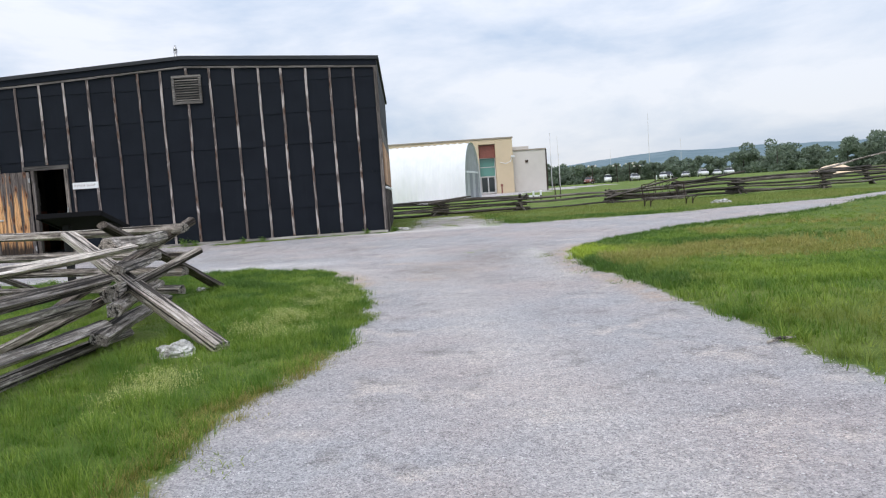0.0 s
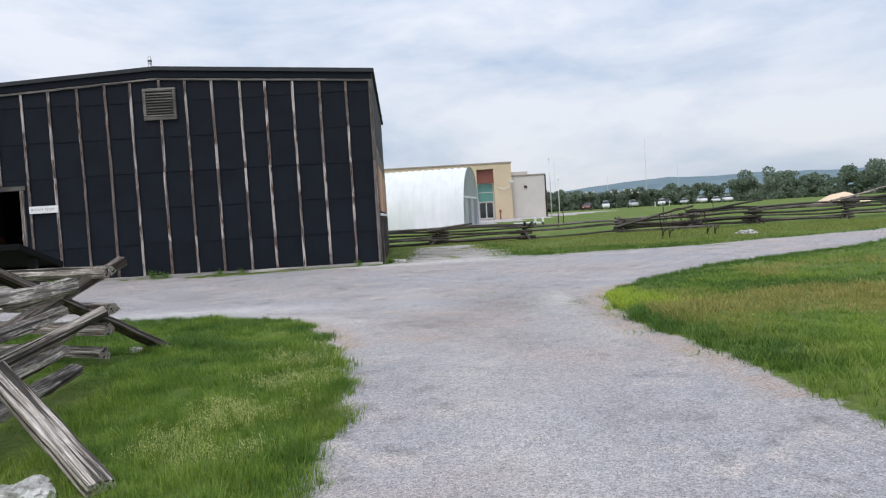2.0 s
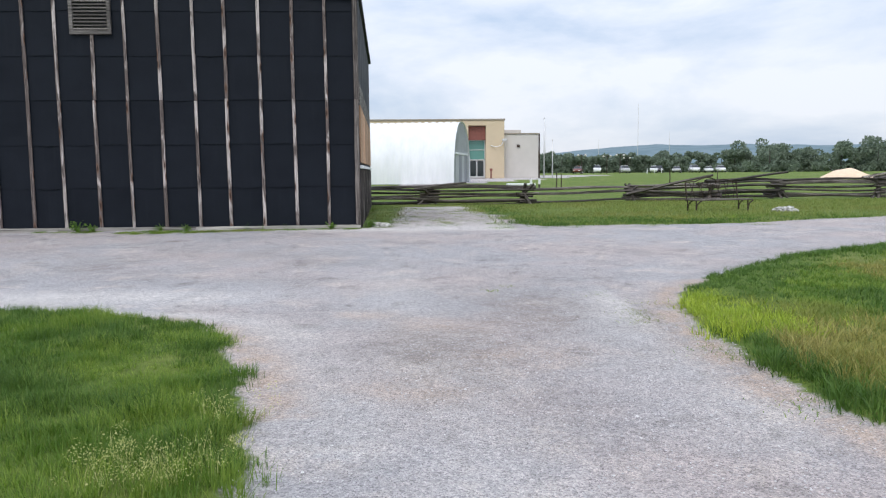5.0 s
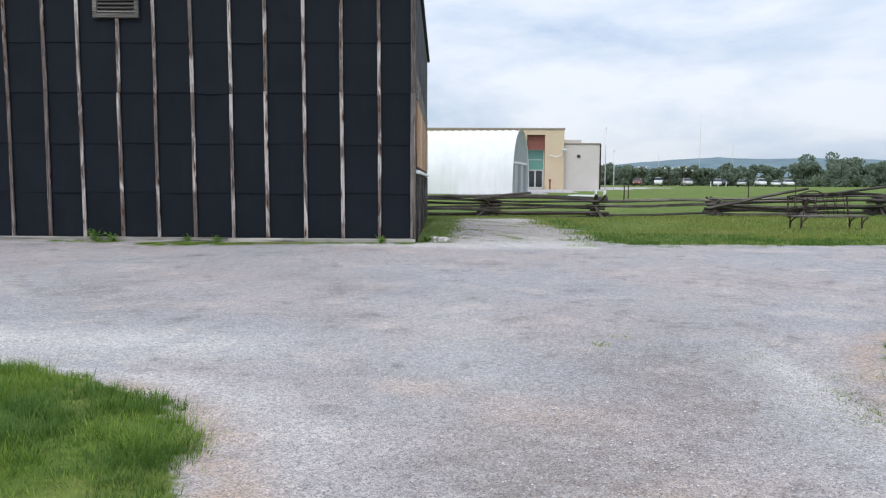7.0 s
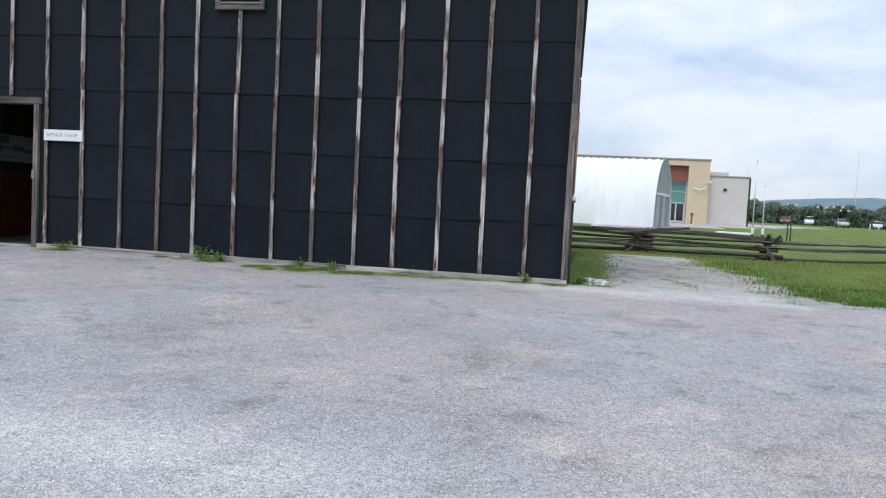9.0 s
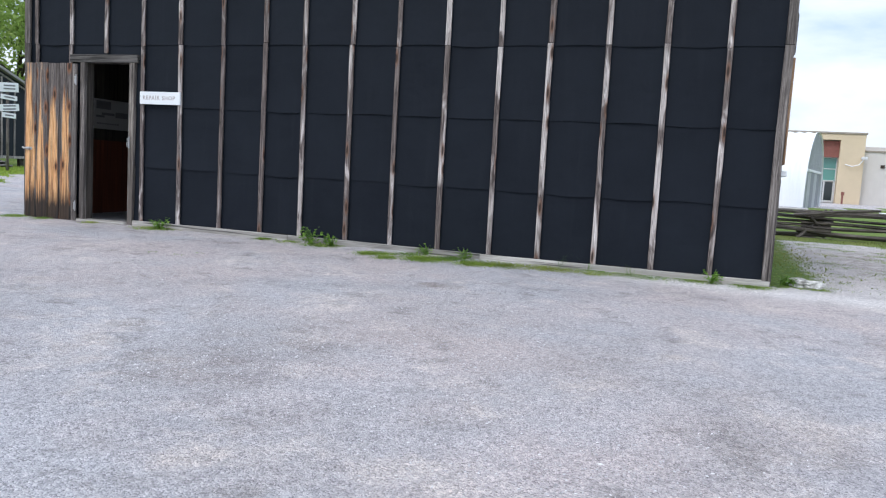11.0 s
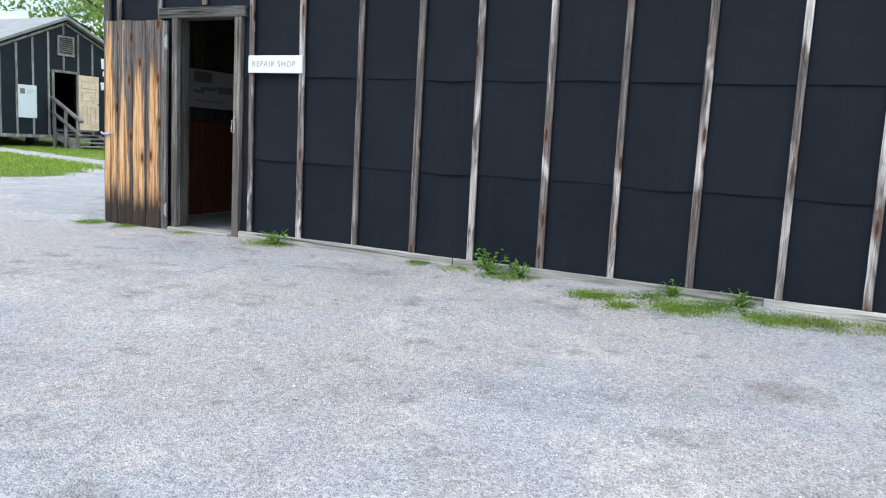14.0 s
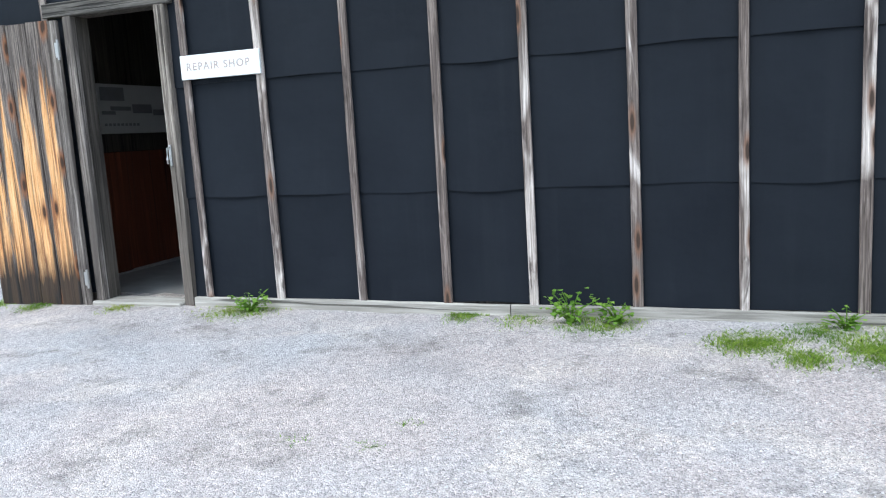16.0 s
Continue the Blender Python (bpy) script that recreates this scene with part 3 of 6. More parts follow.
def shop_shell():
    yb = WALL_Y + DEPTH
    for name, x0, s in (("side_wall", SX1, -1), ("side_wall", SX0, 1)):
        bm = bmesh.new()
        ya = WALL_Y + 0.14
        xs = [side_x(x0, ya), side_x(x0, yb), side_x(x0, yb) + 0.12 * s, side_x(x0, ya) + 0.12 * s]
        ys = [ya, yb, yb, ya]
        vs = [bm.verts.new((x, y, z)) for z in (0.02, EAVE) for x, y in zip(xs, ys)]
        for q in ((0, 1, 5, 4), (1, 2, 6, 5), (2, 3, 7, 6), (3, 0, 4, 7), (0, 3, 2, 1), (4, 5, 6, 7)):
            bm.faces.new([vs[i] for i in q])
        part(name, bm, M_TAR, shop)
    bm = bmesh.new()
    box(bm, SX0 - 0.4, SX1 - 0.5, yb, yb + 0.12, 0.02, EAVE + 0.05)
    part("back_wall", bm, M_TAR, shop)
    bm = bmesh.new()
    for xa, za, xb, zb in ((SX0 - 0.12, EAVE + 0.01, RIDGE_X, RIDGE + 0.02), (RIDGE_X, RIDGE + 0.02, SX1 + 0.06, EAVE + 0.01)):
        yf, yr = WALL_Y - 0.1, yb + 0.2
        sk = SKEW * DEPTH
        vs = [bm.verts.new(p) for p in ((xa, yf, za), (xb, yf, zb), (xb + sk, yr, zb), (xa + sk, yr, za), (xa, yf, za + 0.09), (xb, yf, zb + 0.09), (xb + sk, yr, zb + 0.09), (xa + sk, yr, za + 0.09))]
        for q in ((0, 1, 5, 4), (1, 2, 6, 5), (2, 3, 7, 6), (3, 0, 4, 7), (0, 3, 2, 1), (4, 5, 6, 7)):
            bm.faces.new([vs[i] for i in q])
    part("roof", bm, M_ROOF, shop)


shop_shell()


# ---- repair shop: skin, battens, trim ----
rng = np.random.default_rng(11)
BATTENS = [-11.45, -10.82, -10.19, -9.565, -8.94, -8.27, -7.635, -7.05, -6.395, -5.78, -5.15, -4.505, -3.92, -3.28, -2.65, -2.03]
LAPS = [0.2, 0.96, 1.78, 2.62, 3.45, 4.28, 5.2]


def tar_sheet(x0, x1, z0, z1, door_cut=None):
    """One bay of one course of tar paper: a thin sheet, buckled, whose foot stands off the wall."""
    bm = bmesh.new()
    nx, nz = 6, 5
    a, b, c = rng.uniform(0.004, 0.026), rng.uniform(0, 6.28), rng.uniform(-0.02, 0.014)
    grid = []
    for j in range(nz + 1):
        row = []
        for i in range(nx + 1):
            u, v = i / nx, j / nz
            x = x0 + (x1 - x0) * u
            ztop = min(z1 + 0.02, float(wall_top(x)) - 0.02)
            zb = z0 + c * math.sin(math.pi * u)
            z = zb + (ztop - zb) * v
            hang = (1 - v) ** 3 * (0.005 + 0.55 * a * math.sin(math.pi * u)) + 0.004 * math.sin(b + 5 * u + 4 * v) * math.sin(math.pi * u)
            row.append(bm.verts.new((x, WALL_Y + 0.012 - max(hang, 0.0) - 0.004 * (1 - v), z)))
        grid.append(row)
    for j in range(nz):
        for i in range(nx):
            bm.faces.new((grid[j][i], grid[j][i + 1], grid[j + 1][i + 1], grid[j + 1][i]))
    back = [bm.verts.new((v.co.x, WALL_Y + 0.018, v.co.z)) for v in grid[0]]
    for i in range(nx):
        bm.faces.new((back[i], back[i + 1], grid[0][i + 1], grid[0][i]))
    return bm


edges_x = [SX0] + BATTENS + [SX1]
front_skin = thing("wall_covering", "black tar paper sheets lapped under wooden battens", "wall covering")
front_skin.parent = shop
front_skin.name = "tar_paper"
for xa, xb in zip(edges_x, edges_x[1:]):
    for za, zb in zip(LAPS, LAPS[1:]):
        if za > float(wall_top((xa + xb) / 2)) - 0.15:
            continue
        x0, x1, z0, z1 = xa, xb, za, zb
        if x1 > DOOR[0] - 0.05 and x0 < DOOR[1] + 0.05 and z0 < DOOR[3]:
            if z1 > DOOR[3] + 0.05:
                for u0, u1 in ((x0, DOOR[0] - 0.03), (DOOR[1] + 0.03, x1)):
                    if u1 - u0 > 0.06 and u1 <= x1 and u0 >= x0:
                        part("sheet", tar_sheet(u0, u1, z0, DOOR[3] + 0.01), M_TAR, front_skin)
                z0 = DOOR[3] + 0.02
            elif x0 < DOOR[0] - 0.15:
                x1 = DOOR[0] - 0.03
            elif x1 > DOOR[1] + 0.15:
                x0 = DOOR[1] + 0.03
            else:
                continue
        part("sheet", tar_sheet(x0, x1, z0, z1), M_TAR, front_skin, smooth=False)
del front_skin["category"]


def plank(length, width, thick, seed, along=2, warp=0.004, seg=8):
    """A sawn strip with worn, slightly wandering edges, from the origin along one axis."""
    r = random.Random(seed)
    bm = bmesh.new()
    rings = []
    ph = r.uniform(0, 6)
    for i in range(seg + 1):
        t = i / seg
        w = width / 2 * (1 + r.uniform(-0.04, 0.04))
        o = warp * math.sin(ph + 3.1 * t)
        d = thick * (1 + r.uniform(-0.08, 0.08))
        prof = ((-w, 0), (w, 0), (w, -d * 0.8), (w * 0.88, -d), (-w * 0.88, -d), (-w, -d * 0.8))
        ring = []
        for px, py in prof:
            if along == 2:
                ring.append(bm.verts.new((px + o, py, t * length)))
            else:
                ring.append(bm.verts.new((t * length, py, px + o)))
        rings.append(ring)
    n = len(rings[0])
    for a, b in zip(rings, rings[1:]):
        for k in range(n):
            bm.faces.new((a[k], a[(k + 1) % n], b[(k + 1) % n], b[k]))
    bm.faces.new(rings[0])
    bm.faces.new(rings[-1][::-1])
    bmesh.ops.recalc_face_normals(bm, faces=bm.faces)
    return bm


def strip(name, x, z0, z1, width, mat, parent, seed, thick=0.02, y=WALL_Y - 0.012, lean=0.0):
    ob = part(name, plank(z1 - z0, width, thick, seed), mat, parent)
    ob.location = (x, y, z0)
    ob.rotation_euler = (0, radians(lean), 0)
    return ob


for k, x in enumerate(BATTENS):
    r = random.Random(40 + k)
    top = float(wall_top(x)) - 0.2
    joint = 2.62 + r.uniform(-0.03, 0.03)
    lean = -0.2 + r.uniform(-0.15, 0.15)
    in_door = DOOR[0] - 0.25 < x < DOOR[1] + 0.1
    vent = abs(x + 6.39) < 0.2
    w = 0.06 + r.uniform(-0.006, 0.006)
    if not in_door:
        strip("batten", x, 0.2, joint, w, M_BATTEN, shop, k, lean=lean)
    upper_from = joint + 0.006 if not in_door else 2.5
    if vent:
        strip("batten", x, upper_from, 3.85, w, M_BATTEN, shop, 70 + k)
        strip("batten", x, 4.59, top, w, M_BATTEN, shop, 90 + k)
    else:
        strip("batten", x - 0.012 + r.uniform(-0.008, 0.008), upper_from, top, w, M_BATTEN, shop, 70 + k, lean=-0.3 + r.uniform(-0.15, 0.15))
for x, w in ((SX0 + 0.05, 0.1), (SX1 - 0.045, 0.09)):
    strip("corner_board", x, 0.14, 2.63, w, M_FRAME, shop, int(x * 7), 0.03)
    strip("corner_board", x, 2.636, EAVE - 0.16, w, M_FRAME, shop, int(x * 9), 0.03)

# rake strip under the roof edge, and dark fascia above it
for xa, xb in ((SX0, RIDGE_X), (RIDGE_X, SX1)):
    za, zb = float(wall_top(xa)), float(wall_top(xb))
    length = math.hypot(xb - xa, zb - za)
    ob = part("rake_strip", plank(length, 0.05, 0.03, int(xa), along=0, seg=14), M_FRAME_X, shop)
    ob.location, ob.rotation_euler = (xa, WALL_Y - 0.012, za - 0.17), (0, -math.atan2(zb - za, xb - xa), 0)
    bm = bmesh.new()
    box(bm, 0, length, -0.035, 0.03, -0.14, 0.0)
    ob = part("fascia", bm, M_TAR, shop, "black felted fascia")
    ob.location, ob.rotation_euler = (xa, WALL_Y - 0.012, za + 0.01), (0, -math.atan2(zb - za, xb - xa), 0)

# base boards
xs = [-9.69, -7.2, -4.6, SX1]
for k, (xa, xb) in enumerate(zip(xs, xs[1:])):
    ob = part("base_board", plank(xb - xa - 0.006, 0.12, 0.035, 200 + k, along=0, seg=12), M_SILL, shop, "pale weathered base board")
    ob.location = (xa, WALL_Y - 0.01, 0.14)
ob = part("base_board", plank(-10.74 - SX0, 0.12, 0.03, 207, along=0), M_SILL, shop, "pale weathered base board")
ob.location = (SX0, WALL_Y - 0.01, 0.14)

# gable vent
vent = thing("gable_vent", "weathered wooden louvred gable vent", "vent")
del vent["category"]
vent.parent = shop
VX0, VX1, VZ0, VZ1 = -6.785, -6.02, 3.84, 4.58
for x0, x1, z0, z1 in ((VX0, VX1, VZ1 - 0.07, VZ1), (VX0, VX1, VZ0, VZ0 + 0.07), (VX0, VX0 + 0.07, VZ0 + 0.07, VZ1 - 0.07), (VX1 - 0.07, VX1, VZ0 + 0.07, VZ1 - 0.07)):
    bm = bmesh.new()
    box(bm, x0, x1, WALL_Y - 0.06, WALL_Y + 0.0, z0, z1, bevel=0.005)
    part("vent_frame", bm, M_FRAME_X, vent)
bm = bmesh.new()
box(bm, VX0 + 0.07, VX1 - 0.07, WALL_Y - 0.006, WALL_Y + 0.002, VZ0 + 0.07, VZ1 - 0.07)
part("backing", bm, M_ROOF, vent)
for k in range(9):
    bm = bmesh.new()
    box(bm, VX0 + 0.072, VX1 - 0.072, -0.035, 0.03, -0.006, 0.006, m=pose(0, WALL_Y - 0.028, VZ0 + 0.11 + k * 0.064, 38))
    part("slat", bm, M_FRAME_X, vent)

# ---- doorway ----
for name, x0, x1, z0, z1, m in (("door_jamb", -10.65, -10.57, 0.1, 2.37, M_FRAME), ("door_jamb", -9.79, -9.7, 0.06, 2.37, M_JAMB), ("door_head", -10.84, -9.655, 2.372, 2.48, M_FRAME_X)):
    bm = bmesh.new()
    box(bm, x0, x1, WALL_Y - 0.04, WALL_Y + 0.02, z0, z1, bevel=0.006)
    part(name, bm, m, shop)
bm = bmesh.new()
box(bm, -10.66, -9.8, WALL_Y - 0.09, WALL_Y + 0.138, 0.06, 0.155, bevel=0.01)
part("door_sill", bm, M_SILL, shop, "worn pale door sill")
bm = bmesh.new()
box(bm, -9.777, -9.755, WALL_Y - 0.055, WALL_Y - 0.038, 1.2, 1.36, bevel=0.004)
tube(bm, [(-9.765, WALL_Y - 0.05, 1.34), (-9.765, WALL_Y - 0.08, 1.33), (-9.77, WALL_Y - 0.08, 1.25), (-9.785, WALL_Y - 0.06, 1.22)], [0.009] * 4, 6)
part("latch", bm, M_METAL, shop, "steel hasp on the jamb")

door = thing("plank_door", "sun-bleached orange and grey plank door standing open", "door")
door.matrix_basis = SHOP_M @ pose(-10.663, WALL_Y - 0.062, 0.12, 0, 0, 185)
LEAF_W, LEAF_H = 0.87, 2.22
bx = 0.0
for k, w in enumerate((0.085, 0.2, 0.19, 0.205, 0.19)):
    ob = part("board", plank(LEAF_H, w - 0.007, 0.03, 300 + k, warp=0.001, seg=10), M_DOOR if k else M_FRAME, door)
    ob.location = (bx + w / 2, 0, 0.006 * (k % 2))
    ob.rotation_euler = (0, 0, math.pi)
    bx += w
for z in (0.3, 1.1, 1.95):
    bm = bmesh.new()
    box(bm, 0.03, LEAF_W - 0.05, -0.03, -0.002, z, z + 0.14, bevel=0.005)
    part("ledge", bm, M_FRAME_X, door)
for z in (0.22, 2.0):
    bm = bmesh.new()
    box(bm, -0.012, 0.032, 0.03, 0.035, z - 0.055, z + 0.055, bevel=0.002)
    tube(bm, [(-0.005, 0.042, z - 0.075), (-0.005, 0.042, z + 0.075)], [0.009, 0.009], 8)
    part("hinge", bm, M_METAL, door, "steel butt hinge")
bm = bmesh.new()
box(bm, LEAF_W - 0.13, LEAF_W - 0.02, 0.03, 0.038, 0.98, 1.02, bevel=0.003)
tube(bm, [(LEAF_W - 0.1, 0.05, 1.0), (LEAF_W + 0.0, 0.055, 1.0), (LEAF_W + 0.02, 0.05, 1.015)], [0.011, 0.011, 0.013], 8)
part("bolt", bm, M_METAL, door, "pale steel barrel bolt")


def letters(text, size, mat, name, parent, m):
    """Lettering in the built-in font, each letter a flat mesh of its own."""
    cu = bpy.data.curves.new(name, "FONT")
    cu.body, cu.size, cu.extrude, cu.space_character = text, size, 0.0012, 1.22
    cu.offset = 0.0008
    cu.align_x, cu.align_y = "CENTER", "CENTER"
    tmp = bpy.data.objects.new(name, cu)
    scene.collection.objects.link(tmp)
    me = bpy.data.meshes.new_from_object(tmp.evaluated_get(bpy.context.evaluated_depsgraph_get()))
    bpy.data.objects.remove(tmp)
    whole = bmesh.new()
    whole.from_mesh(me)
    bmesh.ops.remove_doubles(whole, verts=whole.verts, dist=1e-6)
    left = set(whole.verts)
    while left:
        island, todo = set(), [next(v for v in whole.verts if v in left)]
        while todo:
            v = todo.pop()
            if v not in island:
                island.add(v)
                todo.extend(e.other_vert(v) for e in v.link_edges)
        left -= island
        bm = bmesh.new()
        copy_of = {v: bm.verts.new(v.co) for v in whole.verts if v in island}
        for f in whole.faces:
            if f.verts[0] in island:
                bm.faces.new([copy_of[v] for v in f.verts])
        part(name, bm, mat, parent).matrix_basis = m
    whole.free()


sign = thing("shop_sign", "white painted board with dark stencilled words", "sign")
sign.matrix_basis = SHOP_M @ pose(-9.257, WALL_Y - 0.042, 1.9)
bm = bmesh.new()
box(bm, -0.333, 0.333, -0.011, 0.011, -0.085, 0.085, bevel=0.003)
part("board", bm, M_WHITE, sign)
letters("REPAIR SHOP", 0.076, M_STENCIL, "letter", sign, pose(-0.015, -0.0115, 0.0, 90))

# ---- inside the doorway ----
bm = bmesh.new()
box(bm, SX0 + 0.13, SX1 - 0.7, WALL_Y + 0.142, WALL_Y + DEPTH - 0.02, 0.03, 0.125)
solid("floor", bm, M_CONCRETE, "worn grey concrete shop floor", "floor", kind="structure").matrix_basis = SHOP_M
WX = SX0 + 0.14
n_bays = 8
for k in range(n_bays):
    y0 = WALL_Y + 0.16 + k * 1.22
    bm = bmesh.new()
    xa = WX - 0.002 - 0.05 * k
    box(bm, xa - 0.01, xa + 0.012, y0, y0 + 1.2, 0.13, 1.32, bevel=0.003)
    ob = part("wainscot_panel", bm, M_REDBROWN, shop, "red-brown plywood wainscot")
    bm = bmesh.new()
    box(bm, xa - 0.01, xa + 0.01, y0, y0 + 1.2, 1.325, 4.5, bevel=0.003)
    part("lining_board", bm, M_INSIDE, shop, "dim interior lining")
px = WX + 0.02
poster = thing("wall_poster", "pale printed poster with dark photographs, hung on the wall", "poster")
poster.matrix_basis = SHOP_M @ pose(px, 21.31, 1.5)
bm = bmesh.new()
box(bm, 0, 0.006, 0, 1.05, 0, 0.48)
part("sheet", bm, M_PAPER, poster)
for y0, y1, z0, z1 in ((0.08, 0.4, 0.32, 0.45), (0.08, 0.26, 0.185, 0.22), (0.2, 0.48, 0.225, 0.265), (0.5, 0.78, 0.2, 0.29), (0.8, 0.98, 0.18, 0.24)):
    bm = bmesh.new()
    box(bm, 0.0062, 0.009, y0, y1, z0, z1, bevel=0.001)
    part("picture", bm, M_INK, poster, "dark printed picture")
for k in range(9):
    bm = bmesh.new()
    box(bm, 0.0062, 0.0085, 0.1 + 0.055 * k, 0.1 + 0.055 * k + 0.035, 0.075, 0.1)
    part("caption_bar", bm, M_INK, poster)

# ---- side wall of the shop ----
side = thing("side_boarding", "", "")
side.parent = shop
yaw_side = math.atan2(1.0, SKEW) - math.pi / 2
for k in range(14):
    L = 0.3 + 0.7 * k
    if L > DEPTH - 0.1:
        break
    y = WALL_Y + L
    bm = plank(1.13, 0.07, 0.03, 400 + k)
    ob = part("batten", bm, M_FRAME, side)
    ob.location = (side_x(SX1, y) + 0.001, y, 0.14)
    ob.rotation_euler = (0, 0, radians(90) + yaw_side)
for k in range(9):
    y0 = WALL_Y + 0.05 + k * 1.03
    bm = bmesh.new()
    box(bm, -0.002, 0.03, 0, 1.0, 1.42, 2.52, bevel=0.006)
    ob = part("shutter_panel", bm, M_ORANGE, side, "raw orange cedar shutter panel")
    ob.location = (side_x(SX1, y0), y0, 0)
    ob.rotation_euler = (0, 0, yaw_side)
    bm = plank(1.02, 0.4, 0.022, 500 + k, along=0)
    ob = part("upper_board", bm, M_FRAME_X, side, "grey weathered eaves board")
    ob.location = (side_x(SX1, y0), y0, 2.76)
    ob.rotation_euler = (0, 0, radians(90) + yaw_side)
    bm = bmesh.new()
    box(bm, 0, 0.06, 0, 1.02, 1.3, 1.36, bevel=0.006)
    ob = part("ledge_board", bm, M_WHITE, side, "pale painted ledge")
    ob.location = (side_x(SX1, y0), y0, 0)
    ob.rotation_euler = (0, 0, yaw_side)

pipe = thing("vent_pipe", "thin galvanised vent pipe with a cap, on the roof", "vent pipe")
pipe.matrix_basis = SHOP_M @ pose(-7.15, 22.0, 5.02)
bm = bmesh.new()
tube(bm, [(0, 0, 0), (0, 0, 0.55)], [0.045, 0.045], 12)
part("pipe", bm, M_METAL, pipe, smooth=True)
bm = bmesh.new()
tube(bm, [(0, 0, 0.58), (0, 0, 0.62), (0, 0, 0.72)], [0.055, 0.055, 0.02], 12)
tube(bm, [(0.04, 0, 0.5), (0.05, 0, 0.62)], [0.008, 0.008], 6)
tube(bm, [(-0.04, 0, 0.5), (-0.05, 0, 0.62)], [0.008, 0.008], 6)
part("cap", bm, M_METAL, pipe, smooth=True)


# ---- split rail fences ----
def split_rail(p0, p1, r0, r1, seed, sides=6, seg=12, crook=0.02):
    """A split log between two points: lumpy wedge section, twisting and tapering."""
    rr = random.Random(seed)
    a, b = Vector(p0), Vector(p1)
    length = (b - a).length
    bm = bmesh.new()
    prof = []
    for k in range(sides):
        ang = 2 * math.pi * k / sides + rr.uniform(-0.22, 0.22)
        prof.append((ang, rr.uniform(0.62, 1.2)))
    flat = rr.uniform(0.62, 0.9)
    ph, tw = rr.uniform(0, 6.28), rr.uniform(-0.6, 0.6)
    rings = []
    for i in range(seg + 1):
        t = i / seg
        r = r0 + (r1 - r0) * t
        cy, cz = crook * math.sin(ph + 3.3 * t) * math.sin(math.pi * t), crook * math.cos(ph * 2 + 2.7 * t) * math.sin(math.pi * t)
        ring = []
        for ang, f in prof:
            g = f * (1 + 0.07 * math.sin(5 * t + ang * 3 + ph)) * (1 + rr.uniform(-0.06, 0.06))
            an = ang + tw * t
            end = 0.05 * r / max(length, 0.1) * rr.uniform(-1, 1) if i in (0, seg) else 0.0
            ring.append(bm.verts.new(((t + end) * length, cy + g * r * math.cos(an), cz + flat * g * r * math.sin(an))))
        rings.append(ring)
    for q, w in zip(rings, rings[1:]):
        for k in range(sides):
            bm.faces.new((q[k], q[(k + 1) % sides], w[(k + 1) % sides], w[k]))
    bm.faces.new(rings[0][::-1])
    bm.faces.new(rings[-1])
    bmesh.ops.recalc_face_normals(bm, faces=bm.faces)
    d = (b - a).normalized()
    return bm, Matrix.Translation(a) @ d.to_track_quat("X", "Z").to_matrix().to_4x4()


def rail(name, p0, p1, r0, r1, seed, mat, parent, seg=12, crook=0.03, sides=7):
    bm, m = split_rail(p0, p1, r0, r1, seed, sides, seg, crook)
    ob = part(name, bm, mat, parent)
    ob.matrix_basis = m
    return ob


near_fence = thing("rail_fence", "silver-grey split rail fence with crossed stakes, in grass", "fence")
KNOTS = [(-2.95, 3.1), (-2.68, 6.3), (-3.12, 8.75), (-6.2, 10.1), (-8.9, 9.3), (-12.2, 10.4)]
for s, (ka, kb) in enumerate(zip(KNOTS, KNOTS[1:])):
    a, b = Vector((*ka, 0)), Vector((*kb, 0))
    d = (b - a).normalized()
    levels = 5 if s < 2 else 4
    for k in range(levels):
        rr = random.Random(900 + 17 * s + k)
        za = ((0.075, 0.21, 0.4, 0.54, 0.76), (0.14, 0.3, 0.43, 0.6, 0.79))[s][k] if s < 2 else (0.14, 0.34, 0.54, 0.84)[k]
        off = 0.0
        z0, z1 = za + off + rr.uniform(-0.02, 0.02), za + off + rr.uniform(-0.02, 0.02)
        over0, over1 = rr.uniform(0.1, 0.3), rr.uniform(0.06, 0.2)
        if s == 0:
            over1 = (0.12, -0.42, -0.55, -0.15, 0.2)[k]
        if s == 1:      # short rails laid inside the crossing
            over0, over1 = (0.75, 0.4, 0.2, 0.12, 0.2)[k], (-0.7, -0.85, -0.8, -0.8, -0.7)[k]
        p0 = a - d * over0 + Vector((rr.uniform(-0.05, 0.05), rr.uniform(-0.05, 0.05), z0))
        p1 = b + d * over1 + Vector((rr.uniform(-0.05, 0.05), rr.uniform(-0.05, 0.05), z1))
        gz = float(ground_z(a.x, a.y))
        p0.z += gz
        p1.z += float(ground_z(b.x, b.y))
        rail("rail", p0, p1, rr.uniform(0.07, 0.095), rr.uniform(0.058, 0.085), 31 * s + k, M_RAIL, near_fence, 14, 0.018, 6) if not (s == 0 and k == 4) else rail("rail", p0, p1, 0.085, 0.07, 31 * s + k, M_RAIL_PALE, near_fence, 14, 0.018, 6)
